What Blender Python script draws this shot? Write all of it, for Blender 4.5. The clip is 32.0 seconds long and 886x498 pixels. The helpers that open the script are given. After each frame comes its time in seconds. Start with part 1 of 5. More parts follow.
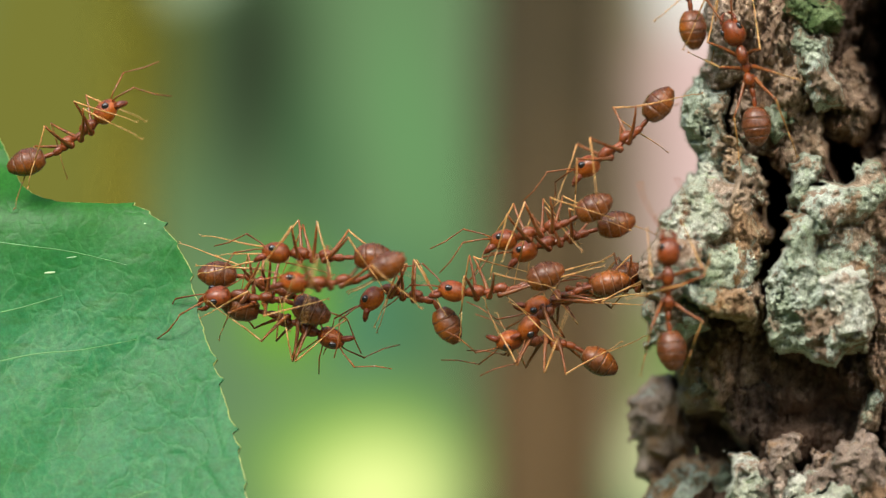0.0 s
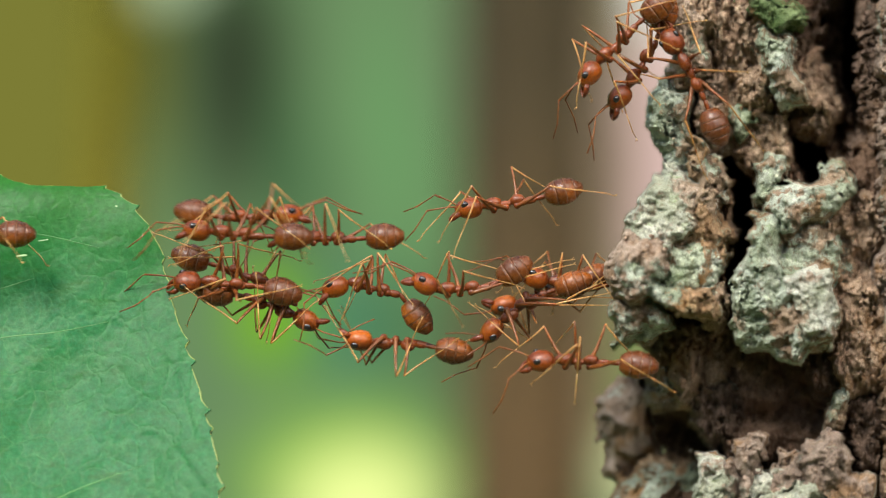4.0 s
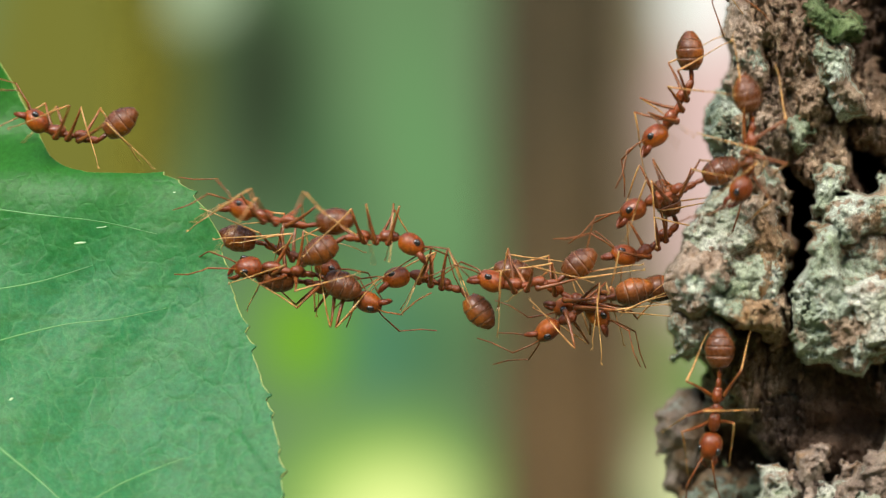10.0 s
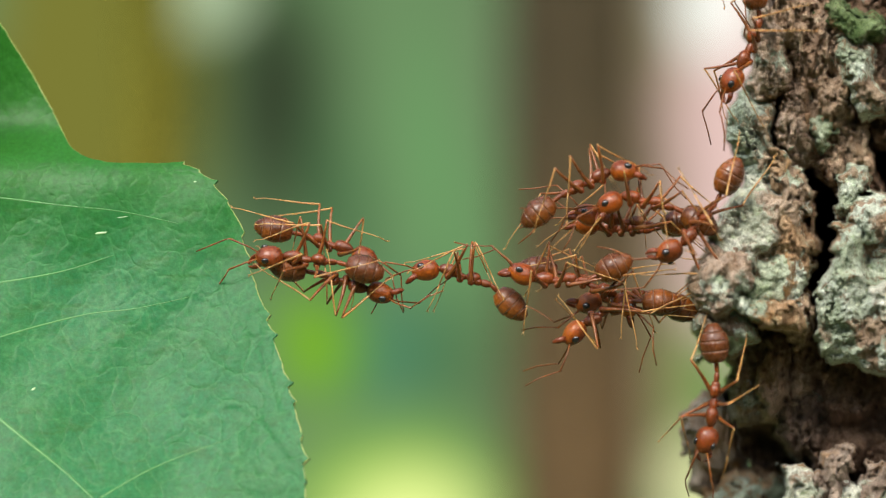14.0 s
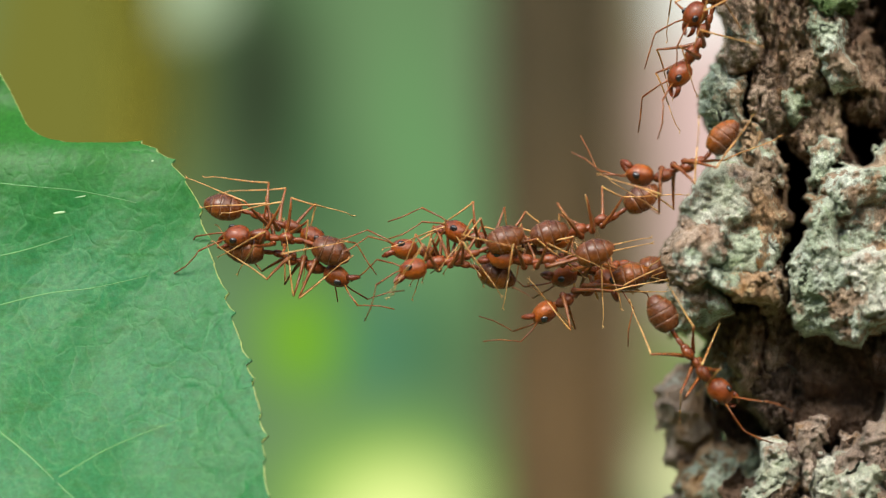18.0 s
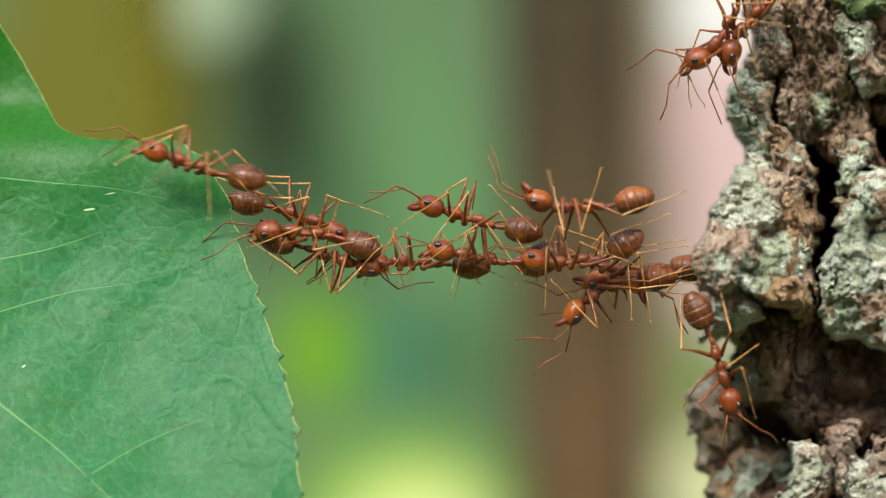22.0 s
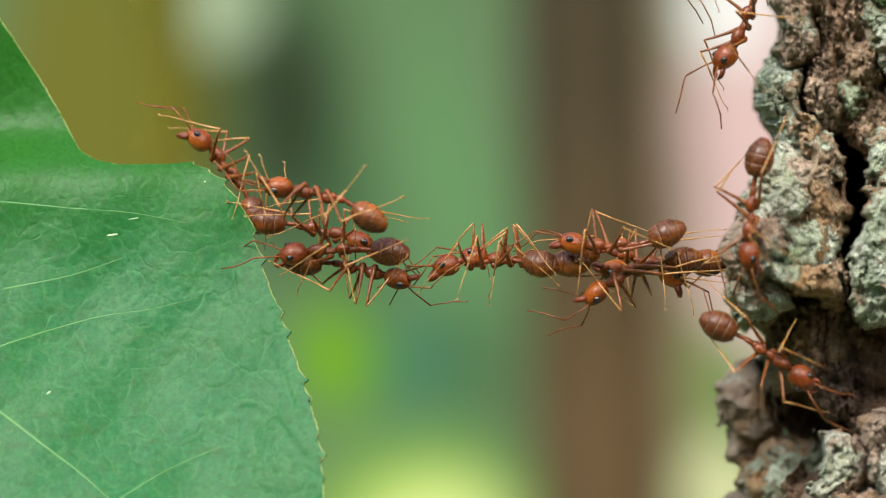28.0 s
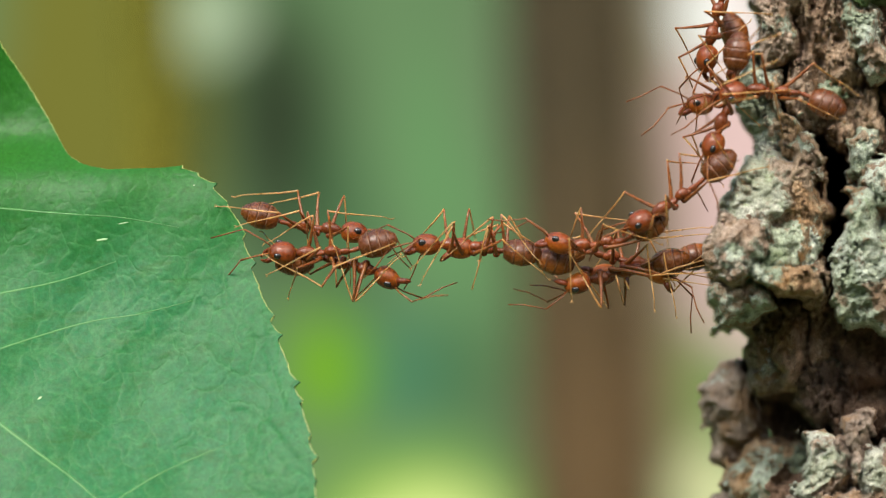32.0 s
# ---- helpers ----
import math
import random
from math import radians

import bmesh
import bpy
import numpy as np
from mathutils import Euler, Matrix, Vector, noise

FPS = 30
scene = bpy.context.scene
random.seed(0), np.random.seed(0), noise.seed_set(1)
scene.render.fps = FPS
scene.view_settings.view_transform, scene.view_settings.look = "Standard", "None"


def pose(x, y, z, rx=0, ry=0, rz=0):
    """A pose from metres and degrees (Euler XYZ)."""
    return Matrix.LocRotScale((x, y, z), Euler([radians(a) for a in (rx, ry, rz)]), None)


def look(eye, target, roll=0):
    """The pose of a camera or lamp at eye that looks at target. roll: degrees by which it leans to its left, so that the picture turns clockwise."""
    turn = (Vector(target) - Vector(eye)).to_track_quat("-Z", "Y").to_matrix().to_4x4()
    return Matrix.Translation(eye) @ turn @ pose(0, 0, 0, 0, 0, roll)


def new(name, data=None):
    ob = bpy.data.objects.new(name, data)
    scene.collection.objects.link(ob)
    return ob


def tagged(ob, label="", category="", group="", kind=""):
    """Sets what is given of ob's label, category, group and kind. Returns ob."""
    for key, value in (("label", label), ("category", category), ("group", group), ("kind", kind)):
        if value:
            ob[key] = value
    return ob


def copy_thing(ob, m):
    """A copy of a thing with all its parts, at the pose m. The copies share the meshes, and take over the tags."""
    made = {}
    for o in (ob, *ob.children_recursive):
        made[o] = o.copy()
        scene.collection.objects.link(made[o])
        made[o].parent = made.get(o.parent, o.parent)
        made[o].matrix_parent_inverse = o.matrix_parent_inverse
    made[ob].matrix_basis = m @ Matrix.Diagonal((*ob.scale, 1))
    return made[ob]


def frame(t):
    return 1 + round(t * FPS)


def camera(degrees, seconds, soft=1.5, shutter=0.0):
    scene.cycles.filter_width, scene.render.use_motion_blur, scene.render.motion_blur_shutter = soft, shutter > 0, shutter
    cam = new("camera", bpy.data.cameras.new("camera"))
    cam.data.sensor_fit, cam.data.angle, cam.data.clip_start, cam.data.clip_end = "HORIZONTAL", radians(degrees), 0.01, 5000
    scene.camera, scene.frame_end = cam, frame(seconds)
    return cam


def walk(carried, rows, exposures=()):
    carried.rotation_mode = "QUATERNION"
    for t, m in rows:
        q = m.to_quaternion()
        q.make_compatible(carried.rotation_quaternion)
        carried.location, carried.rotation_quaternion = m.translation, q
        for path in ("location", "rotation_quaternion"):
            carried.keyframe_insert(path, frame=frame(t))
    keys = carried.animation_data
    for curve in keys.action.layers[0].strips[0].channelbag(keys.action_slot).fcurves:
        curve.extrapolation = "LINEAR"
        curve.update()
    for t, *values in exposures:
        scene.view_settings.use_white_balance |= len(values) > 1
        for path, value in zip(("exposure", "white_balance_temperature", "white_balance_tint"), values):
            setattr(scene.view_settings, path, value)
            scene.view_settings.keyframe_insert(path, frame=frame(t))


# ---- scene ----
# All small sizes below are in millimetres and turned into metres by MM.
MM = 0.001

cam = camera(14.25, 32.0, soft=1.2, shutter=0.6)
cam.data.dof.use_dof = True
cam.data.dof.focus_distance = 0.2
cam.data.dof.aperture_fstop = 27.0


def eye(x, z, d, tx, tz, roll):
    return look((x * MM, -d * MM, z * MM), (tx * MM, 0, tz * MM), roll)


walk(cam, [
    (0, eye(0.027, 0.696, 199.86, 0.054, -0.403, 0.79)),
    (0.5, eye(0.223, 0.782, 199.95, 0.447, -0.130, 0.76)),
    (1, eye(0.619, 0.549, 200.02, 1.239, -0.496, 0.74)),
    (1.5, eye(0.729, 0.664, 200.06, 1.458, -0.166, 0.72)),
    (2, eye(1.095, 0.408, 200.18, 2.189, -0.578, 0.68)),
    (2.5, eye(1.216, 0.417, 200.29, 2.431, -0.460, 0.63)),
    (3, eye(1.164, 0.332, 200.33, 2.329, -0.532, 0.59)),
    (3.5, eye(1.088, 0.328, 200.32, 2.176, -0.439, 0.53)),
    (5.5, eye(0.841, 0.228, 200.36, 1.682, -0.241, 0.45)),
    (6, eye(1.004, 0.098, 200.32, 2.009, -0.401, 0.38)),
    (6.5, eye(0.658, 0.114, 200.25, 1.317, -0.271, 0.31)),
    (7, eye(0.596, 0.146, 200.22, 1.192, -0.106, 0.28)),
    (7.5, eye(0.613, 0.098, 200.19, 1.226, -0.104, 0.20)),
    (8, eye(0.879, -0.159, 200.09, 1.757, -0.517, 0.15)),
    (8.5, eye(0.392, -0.010, 200.02, 0.785, -0.119, 0.07)),
    (9, eye(-0.000, 0.000, 200.00, -0.000, 0.000, 0.00)),
    (9.5, eye(-0.129, 0.074, 199.88, -0.257, 0.248, -0.08)),
    (10, eye(-0.678, 0.148, 199.84, -1.357, 0.496, -0.11)),
    (10.5, eye(-0.583, -0.039, 199.82, -1.166, 0.221, -0.16)),
    (11, eye(-0.917, -0.063, 199.85, -1.833, 0.272, -0.24)),
    (11.5, eye(-1.160, 0.097, 199.87, -2.320, 0.692, -0.30)),
    (12, eye(-1.363, 0.078, 199.93, -2.727, 0.754, -0.38)),
    (12.5, eye(-1.144, -0.045, 199.95, -2.289, 0.607, -0.43)),
    (13, eye(-1.459, 0.025, 199.98, -2.919, 0.848, -0.48)),
    (13.5, eye(-1.577, -0.045, 200.06, -3.154, 0.807, -0.48)),
    (14, eye(-1.359, -0.174, 200.12, -2.718, 0.649, -0.49)),
    (14.5, eye(-1.263, -0.308, 200.19, -2.527, 0.479, -0.53)),
    (16.5, eye(-0.965, -0.850, 200.24, -1.930, -0.205, -0.60)),
    (17, eye(-0.892, -0.938, 200.36, -1.783, -0.282, -0.67)),
    (17.5, eye(-0.843, -1.000, 200.42, -1.685, -0.306, -0.80)),
    (18, eye(-0.613, -1.295, 200.37, -1.226, -0.796, -0.92)),
    (18.5, eye(-1.110, -1.065, 200.35, -2.219, -0.237, -1.02)),
    (19, eye(-1.648, -0.843, 200.38, -3.296, 0.306, -1.12)),
    (19.5, eye(-1.505, -1.155, 200.24, -3.010, -0.217, -1.21)),
    (20, eye(-1.417, -1.297, 200.10, -2.834, -0.401, -1.28)),
    (20.5, eye(-1.666, -1.237, 200.17, -3.333, -0.182, -1.32)),
    (21, eye(-1.621, -1.195, 200.25, -3.241, 0.002, -1.36)),
    (21.5, eye(-1.739, -1.247, 200.29, -3.477, -0.002, -1.41)),
    (22, eye(-1.458, -1.467, 200.31, -2.915, -0.343, -1.47)),
    (22.5, eye(-1.891, -1.263, 200.34, -3.783, 0.164, -1.51)),
    (23, eye(-2.256, -1.267, 200.15, -4.512, 0.255, -1.58)),
    (23.5, eye(-2.314, -1.397, 200.05, -4.628, 0.096, -1.66)),
    (24, eye(-2.554, -1.514, 200.02, -5.109, -0.038, -1.70)),
    (24.5, eye(-2.659, -1.583, 200.07, -5.319, -0.076, -1.75)),
    (25, eye(-2.561, -1.670, 200.01, -5.123, -0.151, -1.81)),
    (25.5, eye(-2.513, -1.707, 200.02, -5.027, -0.126, -1.86)),
    (27.5, eye(-2.184, -2.240, 199.93, -4.368, -0.793, -1.91)),
    (28, eye(-2.263, -2.269, 199.81, -4.525, -0.752, -1.97)),
    (28.5, eye(-2.416, -2.287, 199.82, -4.833, -0.687, -2.03)),
    (29, eye(-2.129, -2.599, 199.79, -4.258, -1.213, -2.12)),
    (29.5, eye(-1.876, -2.717, 199.79, -3.753, -1.349, -2.18)),
    (30, eye(-2.064, -2.496, 199.86, -4.129, -0.807, -2.29)),
    (30.5, eye(-2.038, -2.488, 199.82, -4.075, -0.691, -2.43)),
    (31, eye(-1.851, -2.606, 199.70, -3.701, -0.828, -2.45)),
    (31.5, eye(-1.834, -2.541, 199.72, -3.667, -0.598, -2.49)),
    (32, eye(-1.745, -2.566, 199.77, -3.489, -0.547, -2.54)),
])

# ---- light ----
SUN_UP, SUN_TURN = 45.0, -32.0
world = bpy.data.worlds.new("sky")
scene.world = world
world.use_nodes = True
sky = world.node_tree.nodes.new("ShaderNodeTexSky")
sky.sky_type = "NISHITA"
sky.sun_disc = False
sky.sun_elevation = radians(SUN_UP)
sky.sun_rotation = radians(180 + SUN_TURN)
sky.air_density, sky.dust_density = 1.5, 3.0
background = world.node_tree.nodes["Background"]
world.node_tree.links.new(sky.outputs[0], background.inputs[0])
background.inputs[1].default_value = 0.15

sun = new("sun", bpy.data.lights.new("sun", "SUN"))
sun.data.energy, sun.data.angle, sun.data.color = 2.6, radians(26), (1.0, 0.95, 0.86)
sun.matrix_world = look((math.sin(radians(SUN_TURN)) * math.cos(radians(SUN_UP)),
                         -math.cos(radians(SUN_TURN)) * math.cos(radians(SUN_UP)),
                         math.sin(radians(SUN_UP))), (0, 0, 0))
scene.view_settings.exposure = 1.10


# ---- materials ----
def shader(name, rough=0.5, spec=0.5):
    m = bpy.data.materials.new(name)
    m.use_nodes = True
    p = m.node_tree.nodes["Principled BSDF"]
    p.inputs["Roughness"].default_value = rough
    p.inputs["Specular IOR Level"].default_value = spec
    return m, p


def node(m, kind, **inputs):
    n = m.node_tree.nodes.new("ShaderNode" + kind)
    for key, value in inputs.items():
        n.inputs[key.replace("_", " ")].default_value = value
    return n


def link(m, a, b):
    m.node_tree.links.new(a, b)


def coords(m, scale=1.0, which="Object"):
    c = node(m, "TexCoord")
    s = node(m, "Mapping")
    s.inputs["Scale"].default_value = (scale, scale, scale)
    link(m, c.outputs[which], s.inputs[0])
    return s.outputs[0]


def noise_tex(m, at, scale, detail=5.0, rough=0.6):
    n = node(m, "TexNoise", Scale=scale, Detail=detail, Roughness=rough)
    link(m, at, n.inputs["Vector"])
    return n.outputs["Fac"]


def ramp(m, fac, *stops):
    r = node(m, "ValToRGB")
    while len(r.color_ramp.elements) < len(stops):
        r.color_ramp.elements.new(0.5)
    for e, (at, colour) in zip(r.color_ramp.elements, stops):
        e.position = at
        e.color = (*colour, 1) if len(colour) == 3 else colour
    link(m, fac, r.inputs[0])
    return r.outputs[0]


def eased(m, fac, *stops):
    """A ramp without corners."""
    out = ramp(m, fac, *stops)
    out.node.color_ramp.interpolation = "EASE"
    return out


def mix(m, fac, a, b, kind="MIX"):
    n = m.node_tree.nodes.new("ShaderNodeMix")
    n.data_type, n.blend_type = "RGBA", kind
    for slot, v in ((0, fac), (6, a), (7, b)):
        if hasattr(v, "is_linked"):
            link(m, v, n.inputs[slot])
        else:
            n.inputs[slot].default_value = v if slot == 0 else (*v, 1)
    return n.outputs[2]


def bump(m, p, height, strength, distance):
    b = node(m, "Bump", Strength=strength, Distance=distance)
    link(m, height, b.inputs["Height"])
    link(m, b.outputs[0], p.inputs["Normal"])
    return b


def bark_material(name, brown_a, brown_b, lichen, pale_a, pale_b, rust=(0.30, 0.17, 0.07)):
    """Weathered bark; lichen is the share of it under a pale grainy crust."""
    m, p = shader(name, 0.88, 0.22)
    at = coords(m, 1000.0)
    upright = node(m, "Mapping")
    upright.inputs["Scale"].default_value = (1.0, 1.0, 0.38)
    link(m, at, upright.inputs[0])
    tall = upright.outputs[0]
    fine = noise_tex(m, at, 3.2, 8, 0.74)
    brown = mix(m, ramp(m, noise_tex(m, tall, 0.55, 6, 0.62), (0.40, (0, 0, 0)), (0.60, (1, 1, 1))), brown_a, brown_b)
    brown = mix(m, ramp(m, noise_tex(m, at, 0.42, 5, 0.6), (0.54, (0, 0, 0)), (0.64, (0.7, 0.7, 0.7))), brown, rust)
    brown = mix(m, ramp(m, noise_tex(m, tall, 1.9, 7, 0.7), (0.34, (0.75, 0.75, 0.75)), (0.42, (0, 0, 0))), brown, tuple(v * 0.5 for v in brown_a))
    brown = mix(m, ramp(m, noise_tex(m, tall, 1.3, 7, 0.7), (0.58, (0, 0, 0)), (0.68, (0.55, 0.55, 0.55))), brown, tuple(min(0.6, v * 1.4) for v in brown_b))
    pale = mix(m, ramp(m, noise_tex(m, at, 0.38, 5, 0.6), (0.40, (0, 0, 0)), (0.60, (1, 1, 1))), pale_a, pale_b)
    pale = mix(m, ramp(m, noise_tex(m, at, 0.75, 5), (0.58, (0, 0, 0)), (0.70, (0.6, 0.6, 0.6))), pale, tuple(v * k for v, k in zip(pale_a, (0.62, 0.86, 0.42))))
    pale = mix(m, ramp(m, fine, (0.36, (0.6, 0.6, 0.6)), (0.45, (0, 0, 0))), pale, tuple(v * 0.42 for v in pale_a))
    pale = mix(m, ramp(m, noise_tex(m, at, 1.7, 6, 0.68), (0.30, (0.8, 0.8, 0.8)), (0.37, (0, 0, 0))), pale, (0.10, 0.085, 0.06))
    edge = 0.66 - 0.32 * lichen
    crust = ramp(m, noise_tex(m, at, 0.33, 9, 0.68), (edge, (0, 0, 0)), (edge + 0.05, (1, 1, 1)))
    crust = mix(m, 1.0, crust, ramp(m, noise_tex(m, at, 1.2, 7, 0.7), (0.34, (0, 0, 0)), (0.42, (1, 1, 1))), "MULTIPLY")
    both = mix(m, crust, brown, pale)
    speck = ramp(m, noise_tex(m, at, 7.0, 7, 0.78), (0.36, (0.50, 0.48, 0.46)), (0.62, (1.42, 1.42, 1.40)))
    link(m, mix(m, 0.62, both, speck, "MULTIPLY"), p.inputs["Base Color"])
    relief = mix(m, 0.5, noise_tex(m, at, 9.0, 8, 0.8), fine)
    bump(m, p, mix(m, 0.25, relief, crust), 1.0, 0.0006)
    return m


MINT, CHALK = (0.36, 0.425, 0.30), (0.63, 0.69, 0.58)
BARK = bark_material("bark", (0.30, 0.20, 0.13), (0.52, 0.38, 0.265), 0.14, MINT, CHALK)
BARK_PINK = bark_material("weathered_bark", (0.34, 0.245, 0.175), (0.55, 0.43, 0.33), 0.30, MINT, CHALK, (0.33, 0.20, 0.11))
BARK_OCHRE = bark_material("ochre_bark", (0.34, 0.21, 0.11), (0.56, 0.40, 0.25), 0.45, MINT, CHALK, (0.42, 0.22, 0.06))
LICHEN = bark_material("lichen_crust", (0.30, 0.21, 0.14), (0.48, 0.37, 0.26), 0.63, MINT, CHALK)
LICHEN_PALE = bark_material("pale_lichen", (0.36, 0.27, 0.19), (0.54, 0.43, 0.33), 0.74, (0.44, 0.47, 0.35), (0.70, 0.71, 0.61))
LICHEN_GREEN = bark_material("green_lichen", (0.30, 0.21, 0.14), (0.46, 0.35, 0.25), 0.78, (0.27, 0.34, 0.20), (0.50, 0.56, 0.42))
MOSS = bark_material("moss", (0.10, 0.09, 0.04), (0.16, 0.14, 0.06), 0.95, (0.07, 0.12, 0.035), (0.20, 0.27, 0.12))
# the next two are darker bark for recesses, with shade put into the colour
BARK_SHADED = bark_material("shaded_bark", (0.13, 0.088, 0.062), (0.24, 0.165, 0.12), 0.16, (0.12, 0.12, 0.09), (0.22, 0.21, 0.17), (0.12, 0.065, 0.03))
FURROW_SHADED = bark_material("inner_bark", (0.15, 0.092, 0.06), (0.25, 0.16, 0.105), 0.0, MINT, CHALK, (0.11, 0.06, 0.03))
BARK_GREY = bark_material("grey_bark", (0.26, 0.195, 0.15), (0.45, 0.355, 0.28), 0.30, (0.30, 0.31, 0.23), (0.48, 0.48, 0.40))


def chitin(name, a, b, rough=0.3, glow=0.12, belly=None):
    m, p = shader(name, rough, 0.27)
    at = coords(m, 1000.0)
    c = mix(m, ramp(m, noise_tex(m, at, 1.3, 4), (0.35, (0, 0, 0)), (0.65, (1, 1, 1))), a, b)
    if belly:
        # the underside is paler and more orange than the back
        apart = node(m, "SeparateXYZ")
        link(m, at, apart.inputs[0])
        under = node(m, "MapRange")
        for slot, value in zip(range(1, 5), (0.35, -0.45, 0.0, 1.0)):
            under.inputs[slot].default_value = value
        link(m, apart.outputs[2], under.inputs[0])
        c = mix(m, under.outputs[0], c, belly)
    info = node(m, "ObjectInfo")
    c = mix(m, mix(m, 0.45, (0, 0, 0), info.outputs["Random"]), c, tuple(v * 0.6 for v in b))
    c = mix(m, 0.7, c, ramp(m, noise_tex(m, at, 6.0, 6, 0.7), (0.36, (0.60, 0.55, 0.52)), (0.64, (1.25, 1.25, 1.25))), "MULTIPLY")
    link(m, c, p.inputs["Base Color"])
    p.inputs["Subsurface Weight"].default_value = glow
    p.inputs["Subsurface Radius"].default_value = (0.0005, 0.00015, 0.00005)
    p.inputs["Subsurface Scale"].default_value = 1.0
    p.inputs["Coat Weight"].default_value = 0.26
    p.inputs["Coat Roughness"].default_value = 0.12
    bump(m, p, mix(m, 0.5, noise_tex(m, at, 22.0, 3), noise_tex(m, at, 4.0, 3)), 0.8, 0.00006)
    r = ramp(m, noise_tex(m, at, 4.0, 3), (0.3, (rough - 0.06,) * 3), (0.7, (rough + 0.18,) * 3))
    link(m, r, p.inputs["Roughness"])
    return m


HEAD = chitin("head_chitin", (0.235, 0.048, 0.007), (0.14, 0.029, 0.005), 0.26, 0.12, (0.40, 0.10, 0.007))
BODY = chitin("body_chitin", (0.215, 0.048, 0.008), (0.11, 0.026, 0.006), 0.24, 0.08)
GASTER = chitin("gaster_chitin", (0.135, 0.042, 0.012), (0.080, 0.025, 0.008), 0.22, 0.06, (0.27, 0.078, 0.010))
JOINT = chitin("gaster_membrane", (0.24, 0.13, 0.075), (0.16, 0.08, 0.045), 0.5, 0.0)
LEG = chitin("leg_chitin", (0.25, 0.085, 0.018), (0.15, 0.046, 0.011), 0.28, 0.14)
FOOT = chitin("foot_chitin", (0.56, 0.32, 0.12), (0.40, 0.20, 0.060), 0.32, 0.2)
JAW = chitin("jaw_chitin", (0.20, 0.042, 0.009), (0.10, 0.020, 0.007), 0.26, 0.0)
EYE, eye_p = shader("eye", 0.16, 0.6)
eye_p.inputs["Base Color"].default_value = (0.012, 0.01, 0.01, 1)


def leaf_material():
    m, p = shader("leaf_blade", 0.42, 0.16)
    at = coords(m, 1000.0)
    cells = node(m, "TexVoronoi", Scale=0.62)
    cells.feature = "DISTANCE_TO_EDGE"
    wob = node(m, "VectorMath")
    wob.operation = "ADD"
    n = node(m, "TexNoise", Scale=0.4, Detail=3.0)
    link(m, at, n.inputs["Vector"])
    sc = node(m, "VectorMath")
    sc.operation = "SCALE"
    sc.inputs["Scale"].default_value = 3.6
    link(m, n.outputs["Color"], sc.inputs[0])
    link(m, at, wob.inputs[0])
    link(m, sc.outputs[0], wob.inputs[1])
    link(m, wob.outputs[0], cells.inputs["Vector"])
    net = ramp(m, cells.outputs["Distance"], (0.0, (1, 1, 1)), (0.10, (0, 0, 0)))
    small = node(m, "TexVoronoi", Scale=2.6)
    small.feature = "DISTANCE_TO_EDGE"
    link(m, wob.outputs[0], small.inputs["Vector"])
    fine = ramp(m, small.outputs["Distance"], (0.0, (1, 1, 1)), (0.12, (0, 0, 0)))
    across = node(m, "Mapping")
    across.inputs["Scale"].default_value = (0.45, 1.0, 1.7)
    across.inputs["Rotation"].default_value = (0.0, radians(-9), 0.0)
    link(m, at, across.inputs[0])
    # the bluer of the two greens carries the sky's sheen in its colour
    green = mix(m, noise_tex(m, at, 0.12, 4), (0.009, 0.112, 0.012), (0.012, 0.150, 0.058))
    green = mix(m, ramp(m, noise_tex(m, at, 1.2, 5), (0.4, (0, 0, 0)), (0.75, (0.3, 0.3, 0.3))), green, (0.035, 0.17, 0.03))
    green = mix(m, ramp(m, noise_tex(m, across.outputs[0], 0.8, 6, 0.66), (0.34, (0.55, 0.55, 0.55)), (0.46, (0, 0, 0))), green, (0.012, 0.085, 0.008))
    green = mix(m, mix(m, 0.17, (0, 0, 0), net), green, (0.10, 0.28, 0.09))
    green = mix(m, mix(m, 0.06, (0, 0, 0), fine), green, (0.16, 0.36, 0.12))
    # towards the top the colour turns yellower, painting in the weaker sky sheen there
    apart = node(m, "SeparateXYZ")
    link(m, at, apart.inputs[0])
    less_sheen = node(m, "MapRange")
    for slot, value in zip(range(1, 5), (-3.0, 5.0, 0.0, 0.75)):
        less_sheen.inputs[slot].default_value = value
    link(m, apart.outputs[2], less_sheen.inputs[0])
    green = mix(m, less_sheen.outputs[0], green, (0.022, 0.122, 0.006))
    grain = ramp(m, noise_tex(m, at, 4.0, 6, 0.72), (0.36, (0.66, 0.70, 0.66)), (0.64, (1.36, 1.28, 1.40)))
    green = mix(m, 0.8, green, grain, "MULTIPLY")
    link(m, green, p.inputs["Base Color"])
    wrinkle = noise_tex(m, at, 1.3, 4, 0.55)
    h = mix(m, 0.72, ramp(m, cells.outputs["Distance"], (0.0, (0.25, 0.25, 0.25)), (0.10, (0.75, 0.75, 0.75)), (0.4, (1, 1, 1))), wrinkle)
    bump(m, p, h, 0.26, 0.0003)
    r = ramp(m, noise_tex(m, at, 0.5, 5), (0.3, (0.37,) * 3), (0.7, (0.42,) * 3))
    link(m, r, p.inputs["Roughness"])
    through_light = node(m, "BsdfTranslucent")
    link(m, mix(m, 0.5, green, (0.10, 0.42, 0.06)), through_light.inputs["Color"])
    both = node(m, "MixShader", Fac=0.3)
    out = m.node_tree.nodes["Material Output"]
    link(m, p.outputs[0], both.inputs[1])
    link(m, through_light.outputs[0], both.inputs[2])
    link(m, both.outputs[0], out.inputs[0])
    return m


